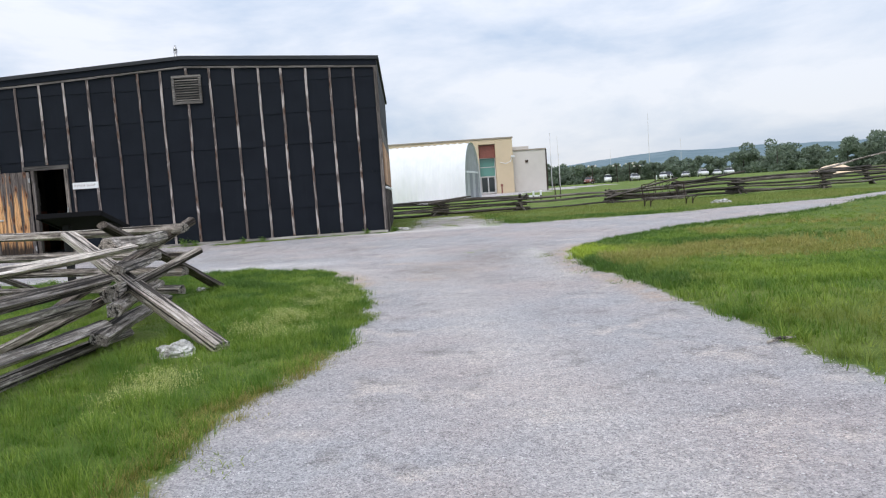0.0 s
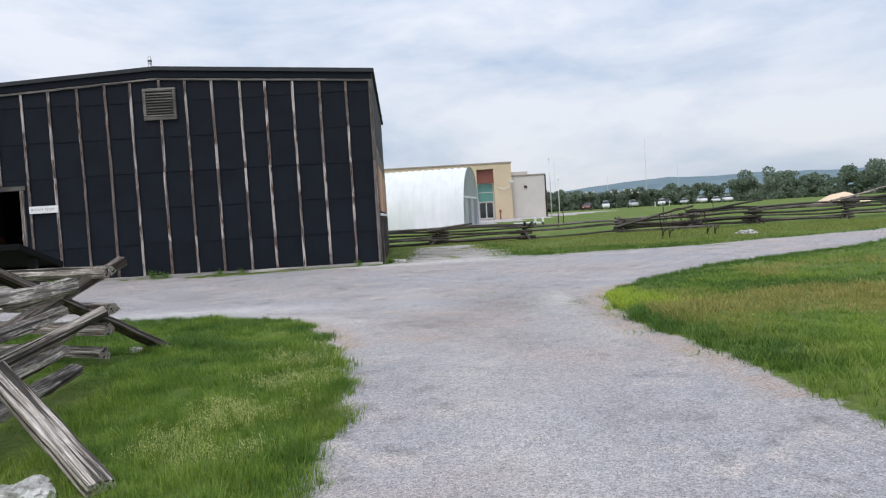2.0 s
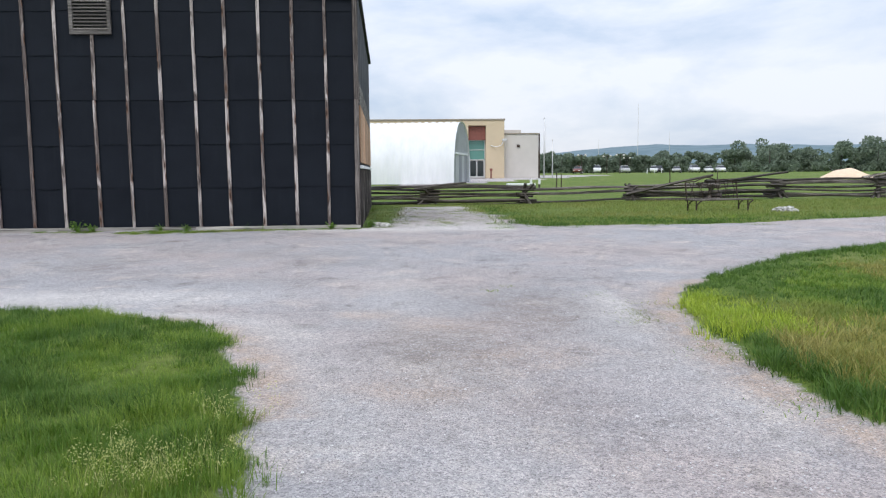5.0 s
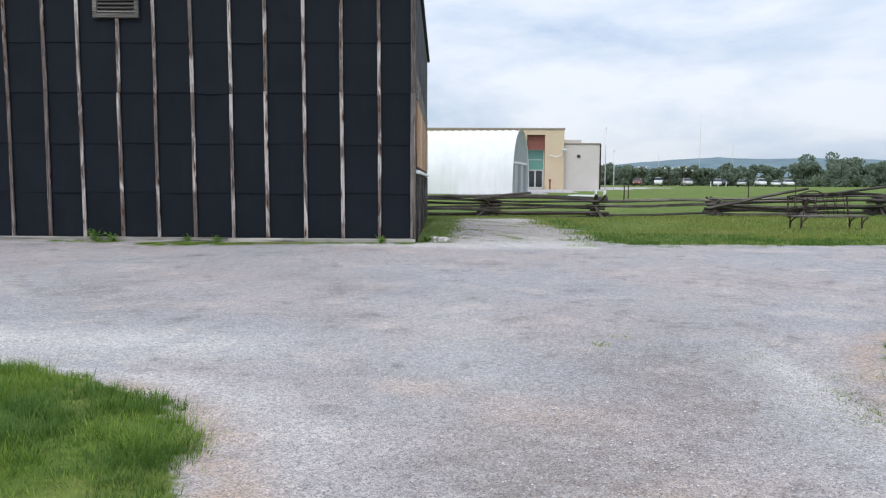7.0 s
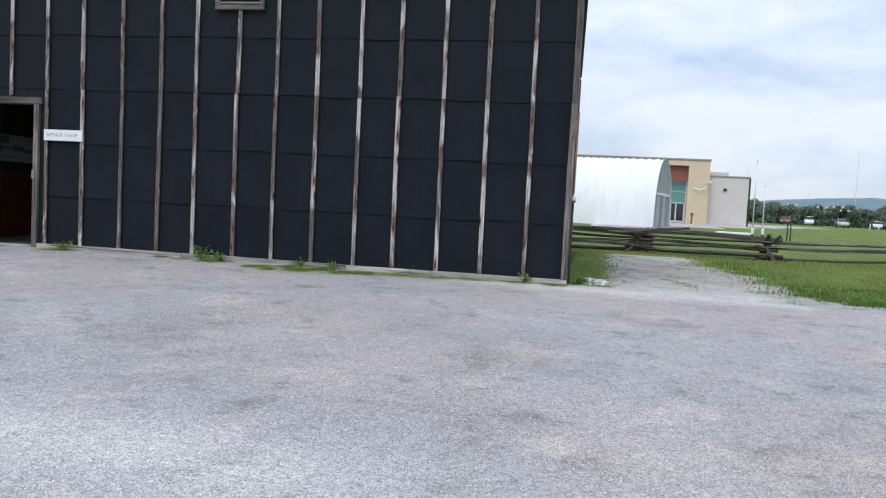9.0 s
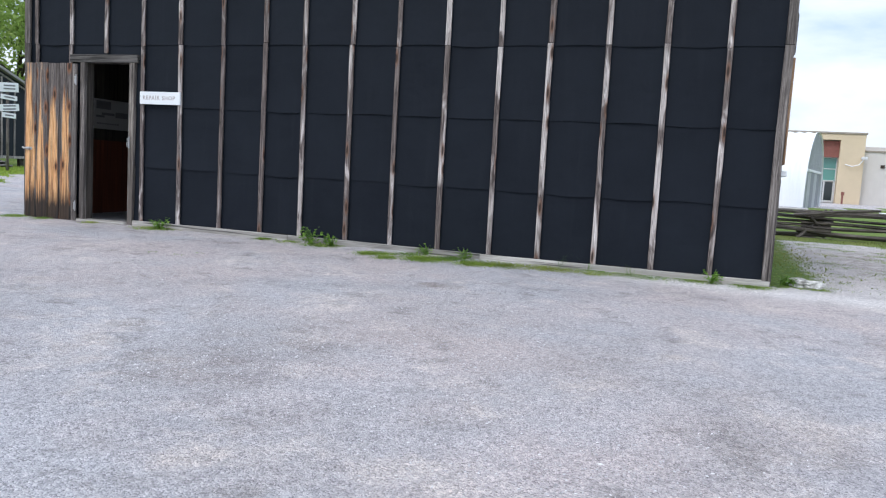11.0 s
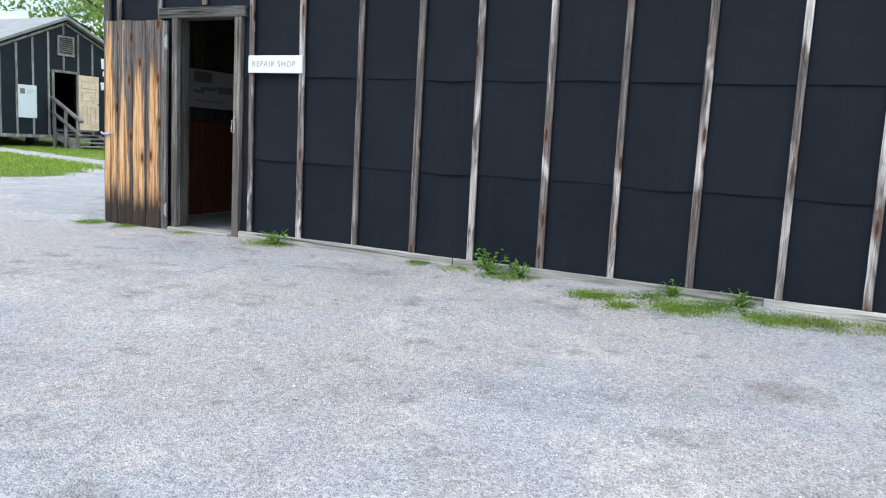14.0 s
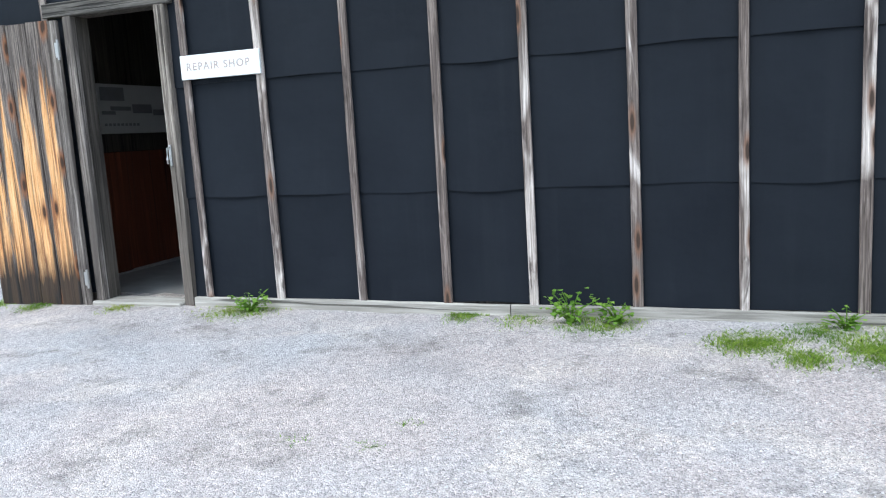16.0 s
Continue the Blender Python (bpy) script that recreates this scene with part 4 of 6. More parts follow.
for k, (p0, p1, r0, r1) in enumerate((
    ((-3.55, 7.25, 0.93), (-1.66, 5.5, 0.08), 0.082, 0.09),
    ((-3.5, 7.9, 1.0), (-2.78, 9.6, 0.06), 0.088, 0.088),
    ((-2.95, 9.05, 0.97), (-4.0, 6.95, 0.03), 0.06, 0.065),
    ((-2.2, 6.9, 0.75), (-3.55, 5.2, 0.03), 0.055, 0.06),
    ((-5.8, 9.4, 0.95), (-6.7, 10.9, 0.05), 0.055, 0.06),
    ((-6.9, 9.6, 0.95), (-5.7, 10.8, 0.05), 0.055, 0.06),
)):
    rail("stake", p0, p1, r0, r1, 700 + k, M_RAIL_PALE if k == 0 else M_RAIL_BROWN if k < 3 else M_RAIL, near_fence, 14, 0.01, 7)

far_fence = thing("rail_fence", "dark grey zigzag split rail fence along the lawn", "fence")
FAR_KNOTS = [(-6.6, 33.4), (-3.3, 32.0), (0.0, 32.0), (3.3, 31.6), (7.5, 33.3), (10.1, 32.6), (13.4, 34.4), (17.2, 34.2), (20.4, 36.4), (24.0, 36.8), (27.2, 39.4), (31.0, 40.0)]
for s, (ka, kb) in enumerate(zip(FAR_KNOTS, FAR_KNOTS[1:])):
    a, b = Vector((*ka, 0)), Vector((*kb, 0))
    d = (b - a).normalized()
    for k in range(6):
        if s == 3 and k in (1, 2, 4):      # an open bay of three rails
            continue
        rr = random.Random(1500 + 13 * s + k)
        za = ((0.09, 0.2, 0.3, 0.36, 0.45, 0.48) if s == 3 else (0.09, 0.2, 0.3, 0.41, 0.51, 0.6))[k] + (0.04 if s % 2 else 0.0) + (0.15 if s >= 5 else 0.0) * (k / 5) + (0.12 if s >= 7 else 0)
        p0 = a - d * rr.uniform(0.2, 0.5) + Vector((0, rr.uniform(-0.12, 0.12), za + rr.uniform(-0.04, 0.04) + float(ground_z(a.x, a.y)) - 0.03))
        p1 = b + d * rr.uniform(0.2, 0.5) + Vector((0, rr.uniform(-0.12, 0.12), za + rr.uniform(-0.04, 0.04) + float(ground_z(b.x, b.y)) - 0.03))
        rail("rail", p0, p1, rr.uniform(0.055, 0.09), rr.uniform(0.05, 0.085), 4000 + 31 * s + k, M_RAIL_FAR, far_fence, 8, 0.05, 6)
for s, (kx, ky) in enumerate(FAR_KNOTS):
    gz = float(ground_z(kx, ky))
    for k in range(3):
        rr = random.Random(2600 + 7 * s + k)
        ang = rr.uniform(0, 6.28)
        c, w = Vector((kx, ky, 0)), Vector((math.cos(ang), math.sin(ang), 0))
        top = c - w * rr.uniform(0.15, 0.4) + Vector((0, 0, gz + rr.uniform(0.56, 0.72)))
        foot = c + w * rr.uniform(0.25, 0.55) + Vector((0, 0, gz - 0.03))
        rail("stake", top, foot, 0.06, 0.06, 5000 + 9 * s + k, M_RAIL_FAR, far_fence, 5, 0.03, 6)
rail("leaning_rail", (-0.5, 31.7, 0.62), (1.3, 31.6, 0.84), 0.05, 0.04, 61, M_RAIL_FAR, far_fence, 6)
rail("leaning_rail", (16.4, 33.9, 0.86), (20.2, 34.3, 1.55), 0.07, 0.05, 62, M_RAIL, far_fence, 8)
rail("leaning_rail", (7.2, 33.0, 0.35), (10.1, 32.3, 1.02), 0.06, 0.05, 63, M_RAIL_FAR, far_fence, 8)
rail("leaning_rail", (9.6, 32.5, 0.7), (13.6, 34.0, 1.1), 0.06, 0.05, 64, M_RAIL_FAR, far_fence, 8)


# ---- display panel on posts, behind the near fence ----
panel = thing("display_panel", "black sloped interpretive panel on two dark posts", "display panel")
bm = bmesh.new()
tilt = math.degrees(math.atan2(-0.24, 0.9))
box(bm, -0.43, 0.43, 0.0, 0.93, -0.035, 0.0, m=pose(-5.13, 10.6, 1.16, tilt), bevel=0.006)
part("board", bm, M_PANEL, panel)
for sx in (-0.45, 0.43):
    bm = bmesh.new()
    box(bm, sx, sx + 0.02, -0.01, 0.94, -0.06, 0.012, m=pose(-5.13, 10.6, 1.16, tilt), bevel=0.003)
    part("edge_rail", bm, M_PANEL, panel)
for y0 in (-0.03, 0.93):
    bm = bmesh.new()
    box(bm, -0.45, 0.45, y0, y0 + 0.02, -0.06, 0.012, m=pose(-5.13, 10.6, 1.16, tilt), bevel=0.003)
    part("edge_rail", bm, M_PANEL, panel)
for sx in (-0.3, 0.3):
    bm = bmesh.new()
    box(bm, -5.13 + sx - 0.045, -5.13 + sx + 0.045, 11.05, 11.14, float(ground_z(-5, 11)) - 0.05, 1.03, bevel=0.006)
    part("post", bm, M_BLACK, panel)


# ---- stones ----
def stone(name, x, y, sx, sy, sz, seed, label, mat):
    bm = bmesh.new()
    bmesh.ops.create_icosphere(bm, subdivisions=4, radius=1.0)
    for v in bm.verts:
        n = noise.noise(v.co * 1.3 + Vector((seed * 3.1, 0, 0))) * 0.45 + noise.noise(v.co * 3.7 + Vector((seed, 5, 0))) * 0.22 + noise.noise(v.co * 9 + Vector((seed, 1, 4))) * 0.1
        v.co *= 1 + n
        v.co = Vector((v.co.x * sx, v.co.y * sy, v.co.z * sz))
    ob = solid(name, bm, mat, label, "stone")
    ob.location = (x, y, float(ground_z(x, y)) + sz * 0.5)
    return ob


mt = Mat("pale_limestone", 0.9, spec=0.2)
mt.color(mt.ramp(mt.noise(11, 6, 0.75), [(0.34, (0.14, 0.135, 0.12)), (0.48, (0.4, 0.39, 0.36)), (0.62, (0.72, 0.71, 0.68))]))
mt.bump(mt.noise(22, 5, 0.7), 0.8, 0.02)
M_STONE = mt.m
stone("stone", -1.97, 5.46, 0.14, 0.11, 0.08, 1, "whitish lichened limestone lying in the grass", M_STONE)
stone("stone", -3.0, 9.4, 0.09, 0.07, 0.05, 2, "small pale stone beside a fence stake", M_STONE)
stone("stone", -1.05, 20.75, 0.2, 0.11, 0.065, 3, "flat pale stone beside the shop corner", M_STONE)
stone("stone", 9.2, 24.9, 0.32, 0.2, 0.1, 4, "flat whitish stone on the far lawn", M_STONE)


bm = bmesh.new()
tube(bm, [(0, 0, 0), (0.1, 0.045, 0.012), (0.21, 0.075, 0.006)], [0.009, 0.012, 0.006], 6)
twig = solid("twig", bm, M_RAIL_PALE, "short pale dry twig lying on the gravel", "twig")
twig.location = (1.98, 4.69, float(ground_z(2, 4.7)) + 0.012)

# ---- iron bench ----
bench = thing("garden_bench", "weathered iron and wood bench with a curved back", "bench", at=(6.8, 24.95, float(ground_z(6.4, 25.1)) - 0.01))
bench.rotation_euler = (0, 0, radians(13))
for k in range(4):
    bm = bmesh.new()
    box(bm, 0, 1.75, 0.0 + 0.12 * k, 0.1 + 0.12 * k, 0.32, 0.36, bevel=0.006)
    part("seat_slat", bm, M_RAIL_FAR, bench)
for x in (0.08, 1.62):
    for y in (0.02, 0.42):
        bm = bmesh.new()
        tube(bm, [(x, y, 0), (x + 0.015, y, 0.14), (x + 0.05, y, 0.24), (x + 0.16, y, 0.32)], [0.018] * 4, 7)
        tube(bm, [(x, y, 0.1), (x, y, 0.33)], [0.016] * 2, 7)
        part("leg", bm, M_RUST, bench)
    bm = bmesh.new()
    tube(bm, [(x, 0.46, 0.3), (x, 0.52, 0.6), (x, 0.55, 0.8)], [0.02] * 3, 7)
    part("back_post", bm, M_RUST, bench)
bm = bmesh.new()
tube(bm, [(0.08 + 1.54 * i / 16, 0.55, 0.78 + 0.14 * math.sin(math.pi * i / 16) ** 1.0 * abs(math.cos(2.2 * math.pi * i / 16 + 0.4)) ** 0.5) for i in range(17)], [0.016] * 17, 7)
part("top_rail", bm, M_RUST, bench)
for k in range(11):
    bm = bmesh.new()
    x = 0.2 + 0.13 * k
    tube(bm, [(x, 0.48, 0.36), (x + 0.05 * (-1) ** k, 0.52, 0.6), (x, 0.55, 0.8)], [0.009] * 3, 6)
    part("back_bar", bm, M_RUST, bench)


# ---- second hut across the yard, on piers ----
BX = -29.8
BY0, BPEAK, BY1 = 29.6, 32.72, 35.85
B_FLOOR, B_EAVE, B_PEAK = 0.68, 3.47, 4.86
hut = thing("barrack_hut", "black tar-papered hut on wooden piers with grey battens", "building")


def barrack():
    def top(y):
        return float(np.interp(y, (BY0, BPEAK, BY1), (B_EAVE, B_PEAK, B_EAVE)))

    d0, d1, dz0, dz1 = 32.26, 33.15, 1.0, 2.98
    for y0, y1, z0, z1 in ((BY0, d0, B_FLOOR, None), (d0, BPEAK, dz1, None), (BPEAK, d1, dz1, None), (d1, BY1, B_FLOOR, None), (d0, d1, B_FLOOR, dz0)):
        a = [(y0, z0), (y1, z0), (y1, z1 if z1 else top(y1)), (y0, z1 if z1 else top(y0))]
        bm = bmesh.new()
        f = [bm.verts.new((BX, y, z)) for y, z in a]
        b = [bm.verts.new((BX - 0.12, y, z)) for y, z in a]
        bm.faces.new(f)
        bm.faces.new(b[::-1])
        for i in range(4):
            j = (i + 1) % 4
            bm.faces.new((f[i], b[i], b[j], f[j]))
        bmesh.ops.recalc_face_normals(bm, faces=bm.faces)
        part("gable_wall", bm, M_TAR_HAZED, hut)
    for y0, y1 in ((BY0, BY0 + 0.12), (BY1 - 0.12, BY1)):
        bm = bmesh.new()
        box(bm, BX - 24, BX - 0.12, y0, y1, B_FLOOR, B_EAVE)
        part("side_wall", bm, M_TAR_HAZED, hut)
    bm = bmesh.new()
    box(bm, BX - 24, BX - 23.9, BY0 + 0.12, BY1 - 0.12, B_FLOOR, B_EAVE)
    part("back_wall", bm, M_TAR_HAZED, hut)
    bm = bmesh.new()
    box(bm, BX - 23.9, BX - 0.12, BY0 + 0.12, BY1 - 0.12, B_FLOOR, B_FLOOR + 0.1)
    part("floor_deck", bm, M_INSIDE, hut)
    for s, (ya, za, yb, zb) in enumerate(((BY0 - 0.3, B_EAVE - 0.1, BPEAK, B_PEAK + 0.03), (BPEAK, B_PEAK + 0.03, BY1 + 0.3, B_EAVE - 0.1))):
        bm = bmesh.new()
        vs = [bm.verts.new((x, y, z + dz)) for dz in (0, 0.1) for x, y, z in ((BX + 0.2, ya, za), (BX + 0.2, yb, zb), (BX - 24.2, yb, zb), (BX - 24.2, ya, za))]
        for q in ((0, 1, 5, 4), (1, 2, 6, 5), (2, 3, 7, 6), (3, 0, 4, 7), (0, 3, 2, 1), (4, 5, 6, 7)):
            bm.faces.new([vs[i] for i in q])
        bmesh.ops.recalc_face_normals(bm, faces=bm.faces)
        part("roof", bm, M_GREYROOF, hut, "grey felt roof slope")
        bm = bmesh.new()
        length = math.hypot(yb - ya, zb - za)
        box(bm, 0, 0.03, 0, length, -0.17, -0.1, m=pose(BX + 0.003, ya, za, math.degrees(math.atan2(zb - za, yb - ya))))
        part("rake_strip", bm, M_PALEFRAME, hut)
    y = BY0 + 0.05
    k = 0
    while y < BY1:
        z0 = B_FLOOR + 0.05
        spans = [(z0, top(y) - 0.2)]
        if d0 - 0.1 < y < d1 + 0.1:
            spans = [(3.05, 3.58), (4.32, top(y) - 0.15)] if abs(y - BPEAK) < 0.4 else [(3.05, top(y) - 0.2)]
        for za, zb in spans:
            if zb - za < 0.1:
                continue
            ob = part("batten", plank(zb - za, 0.075, 0.025, 800 + k), M_PALEFRAME, hut)
            ob.location, ob.rotation_euler = (BX + 0.001, y, za), (0, 0, radians(90))
            k += 1
        y += 0.6
    bm = bmesh.new()
    box(bm, BX, BX + 0.04, BY0, BY1, B_FLOOR - 0.06, B_FLOOR + 0.05, bevel=0.006)
    part("base_board", bm, M_PALEFRAME, hut)
    for y0, y1, z0, z1 in ((d0 - 0.09, d0, dz0, dz1), (d1, d1 + 0.09, dz0, dz1), (d0 - 0.1, d1 + 0.1, dz1, dz1 + 0.09)):
        bm = bmesh.new()
        box(bm, BX - 0.1, BX + 0.04, y0, y1, z0, z1, bevel=0.006)
        part("door_frame", bm, M_PALEFRAME, hut)
    for i in range(13):
        for yy in (BY0 + 0.25, BPEAK, BY1 - 0.3):
            x = BX - 0.25 - i * 1.9
            bm = bmesh.new()
            g = float(ground_z(x, yy))
            box(bm, x - 0.1, x + 0.1, yy - 0.1, yy + 0.1, g - 0.1, B_FLOOR - 0.002, bevel=0.02)
            part("pier", bm, M_FRAME, hut)
    # vent
    for y0, y1, z0, z1 in ((32.39, 33.07, 4.23, 4.3), (32.39, 33.07, 3.59, 3.66), (32.39, 32.46, 3.66, 4.23), (33.0, 33.07, 3.66, 4.23)):
        bm = bmesh.new()
        box(bm, BX, BX + 0.05, y0, y1, z0, z1, bevel=0.004)
        part("vent_frame", bm, M_PALEFRAME, hut)
    for i in range(8):
        bm = bmesh.new()
        box(bm, -0.03, 0.03, 32.465, 32.995, -0.006, 0.006, m=pose(BX + 0.025, 0, 3.69 + i * 0.07, 0, 38))
        part("vent_slat", bm, M_PALEFRAME, hut)


barrack()
M_CREAM = make_plain("peeling_cream_paint", (0.9, 0.65, 0.46), 0.6, amount=0.2, scale=4)
cream = thing("panelled_door", "worn cream panelled door standing open", "door", at=(BX + 0.05, 33.2, 0.95))
bm = bmesh.new()
box(bm, 0, 0.04, 0, 0.86, 0, 2.02, bevel=0.005)
part("leaf", bm, M_CREAM, cream)
for y0, y1, z0, z1 in ((0.12, 0.74, 1.55, 1.85), (0.12, 0.74, 1.12, 1.45), (0.12, 0.38, 0.2, 0.9), (0.48, 0.74, 0.2, 0.9)):
    bm = bmesh.new()
    for a0, a1, b0, b1 in ((y0, y1, z0, z0 + 0.03), (y0, y1, z1 - 0.03, z1), (y0, y0 + 0.03, z0 + 0.03, z1 - 0.03), (y1 - 0.03, y1, z0 + 0.03, z1 - 0.03)):
        box(bm, 0.041, 0.06, a0, a1, b0, b1, bevel=0.004)
    part("panel_moulding", bm, M_CREAM, cream)
bm = bmesh.new()
tube(bm, [(0.04, 0.8, 0.98), (0.08, 0.8, 0.98), (0.1, 0.8, 0.98)], [0.02, 0.02, 0.035], 8)
part("knob", bm, M_RUST, cream)

notice = thing("notice_board", "tall white notice board with a small picture, on the hut wall", "notice board", at=(BX + 0.03, 30.87, 1.3))
bm = bmesh.new()
box(bm, 0, 0.03, 0, 0.68, 0, 1.13, bevel=0.004)
part("board", bm, M_WHITE, notice)
bm = bmesh.new()
box(bm, 0.031, 0.034, 0.06, 0.24, 0.82, 1.0)
part("picture", bm, M_INK, notice, "small dark picture")
for k in range(3):
    bm = bmesh.new()
    box(bm, 0.031, 0.033, 0.3, 0.6 - 0.05 * k, 0.95 - 0.05 * k, 0.965 - 0.05 * k)
    part("text_bar", bm, make_plain("faint_print", (0.5, 0.52, 0.55)), notice)

steps = thing("wooden_steps", "weathered wooden steps with a handrail, before the hut door", "steps")
g0 = float(ground_z(-28.4, 33))
for k in range(5):
    z = 0.93 - k * (0.93 - g0) / 5.2
    bm = bmesh.new()
    box(bm, BX + 0.1 + 0.28 * k, BX + 0.42 + 0.28 * k, 32.2, 33.7, z - 0.045, z, bevel=0.006)
    part("tread", bm, M_PALEFRAME, steps)
for y in (32.22, 33.66):
    bm = bmesh.new()
    vs = [bm.verts.new((x, yy, z)) for yy in (y, y + 0.045) for x, z in ((BX + 0.06, 0.88), (BX + 0.06, 0.62), (BX + 1.3, g0 - 0.06), (BX + 1.55, g0 - 0.06), (BX + 1.55, g0 + 0.08))]
    bm.faces.new(vs[:5][::-1])
    bm.faces.new(vs[5:])
    for i in range(5):
        j = (i + 1) % 5
        bm.faces.new((vs[i], vs[j], vs[5 + j], vs[5 + i]))
    bmesh.ops.recalc_face_normals(bm, faces=bm.faces)
    part("stringer", bm, M_PALEFRAME, steps)
for x, z0, z1 in ((BX + 0.12, 0.3, 2.0), (BX + 0.75, 0.25, 1.62), (BX + 1.4, g0 - 0.06, 1.3)):
    bm = bmesh.new()
    box(bm, x - 0.045, x + 0.045, 32.13, 32.215, z0, z1, bevel=0.006)
    part("rail_post", bm, M_PALEFRAME, steps)
for dz, w in ((0.0, 0.06), (-0.5, 0.045)):
    bm = bmesh.new()
    ang = math.degrees(math.atan2(0.72, 1.4))
    box(bm, -0.1, 1.75, 32.1, 32.24, -0.02, w, m=pose(BX + 0.05, 0, 2.03 + dz, 0, ang), bevel=0.006)
    part("handrail", bm, M_PALEFRAME, steps)

# signpost with white boards
post = thing("signpost", "grey post with several small white boards", "signpost", at=(-25.9, 31.52, float(ground_z(-26, 31.4))))
bm = bmesh.new()
tube(bm, [(0, 0, -0.1), (0, 0, 3.15)], [0.05, 0.045], 10)
part("post", bm, M_FRAME, post, smooth=True)
for k, (z, h, w, a) in enumerate(((2.95, 0.32, 0.75, 4), (2.6, 0.16, 0.65, -3), (2.25, 0.24, 0.8, 6), (1.98, 0.17, 0.55, -2))):
    bm = bmesh.new()
    box(bm, 0.05, 0.08, -w / 2, w / 2, -h / 2, h / 2, m=pose(0, 0, z, a), bevel=0.006)
    b = part("board", bm, M_WHITE, post)
    for j in range(2 if h > 0.2 else 1):
        bm = bmesh.new()
        box(bm, 0.081, 0.084, -w * 0.3, w * 0.32, -0.025, 0.025, m=pose(0, 0, z + (0.06 if h > 0.2 else 0) - 0.11 * j, a))
        part("text_bar", bm, M_INK, b)


# ---- arched steel hut ----
def make_ribbed_white():
    mt = Mat("white_painted_corrugated_steel", 0.45, spec=0.4)
    st = mt.noise(1.0, 4, 0.6, mt.coords((1.2, 1.2, 0.3)))
    c = mt.ramp(st, [(0.3, (0.76, 0.78, 0.79)), (0.7, (0.86, 0.87, 0.88))])
    mt.color(c)
    return mt.m


M_HUTWHITE = make_ribbed_white()
M_HUTGREY = make_plain("grey_hut_cladding", (0.42, 0.44, 0.45), 0.6, amount=0.12, scale=1.2)
M_HUTDARK = make_plain("dark_grey_door_steel", (0.2, 0.22, 0.24), 0.5, amount=0.15)
quonset = thing("quonset_hut", "white ribbed steel arched hut with a grey end wall", "building", at=(2.3, 66.0, 0.0))
quonset.rotation_euler = (0, 0, radians(-11.4))
HW, HH, HL = 9.4, 5.15, 24.0


def arch(t):
    """A point of the arch, t from 0 (near foot) to 1 (far foot)."""
    a = math.pi * t
    return HW / 2 - HW / 2 * math.copysign(abs(math.cos(a)) ** 0.86, math.cos(a)), 0.05 + HH * math.sin(a) ** 0.86 if 0 < t < 1 else 0.05


bm = bmesh.new()
ribs = 160
rows = []
for i in range(ribs + 1):
    x = -HL * i / ribs
    k = 0.09 * (0.5 + 0.5 * math.cos(2 * math.pi * i / 4))
    row = []
    for j in range(25):
        y, z = arch(j / 24)
        sc = 1 + k / 4.5
        row.append(bm.verts.new((x, HW / 2 + (y - HW / 2) * sc, 0.1 + z * sc)))
    rows.append(row)
for a, b in zip(rows, rows[1:]):
    for j in range(24):
        bm.faces.new((a[j], a[j + 1], b[j + 1], b[j]))
bmesh.ops.recalc_face_normals(bm, faces=bm.faces)
part("ribbed_shell", bm, M_HUTWHITE, quonset, smooth=True)
for x0, x1, nm in ((-0.16, -0.1, "end_wall"), (-HL + 0.05, -HL + 0.1, "end_wall")):
    bm = bmesh.new()
    f = [bm.verts.new((x0, arch(j / 24)[0], 0.1 + arch(j / 24)[1])) for j in range(25)]
    b = [bm.verts.new((x1, arch(j / 24)[0], 0.1 + arch(j / 24)[1])) for j in range(25)]
    bm.faces.new(f)
    bm.faces.new(b[::-1])
    for j in range(24):
        bm.faces.new((f[j], b[j], b[j + 1], f[j + 1]))
    bmesh.ops.recalc_face_normals(bm, faces=bm.faces)
    part(nm, bm, M_HUTGREY, quonset)
for k in range(22):
    bm = bmesh.new()
    y = 0.5 + k * 0.4
    t = math.acos(max(-1, min(1, math.copysign(abs((HW / 2 - y) / (HW / 2)) ** (1 / 0.86), HW / 2 - y)))) / math.pi
    z0 = 2.75 if 1.2 < y < 7.8 else 0.15
    box(bm, -0.1, -0.07, y - 0.03, y + 0.03, z0, arch(t)[1] + 0.05)
    part("cladding_rib", bm, M_HUTGREY, quonset)
for k in range(4):
    bm = bmesh.new()
    box(bm, -0.1, -0.05, 1.4 + 1.6 * k, 2.92 + 1.6 * k, 0.15, 2.6, bevel=0.01)
    part("sliding_door", bm, M_HUTDARK if k % 2 else M_HUTGREY, quonset)
bm = bmesh.new()
box(bm, -0.1, 0.02, 1.2, 8.0, 2.6, 2.76, bevel=0.01)
part("door_track", bm, M_HUTWHITE, quonset)
bm = bmesh.new()
box(bm, -HL, 0.0, -0.12, 0.1, 0.0, 0.22)
part("footing", bm, M_CONCRETE, quonset)
bm = bmesh.new()
box(bm, -5.5, -4.9, -0.05, 0.0, 0, 1.1, m=pose(0, 0.75, 2.6, -24))
part("roof_patch", bm, M_PAPER, quonset, "faded grey patch panel")

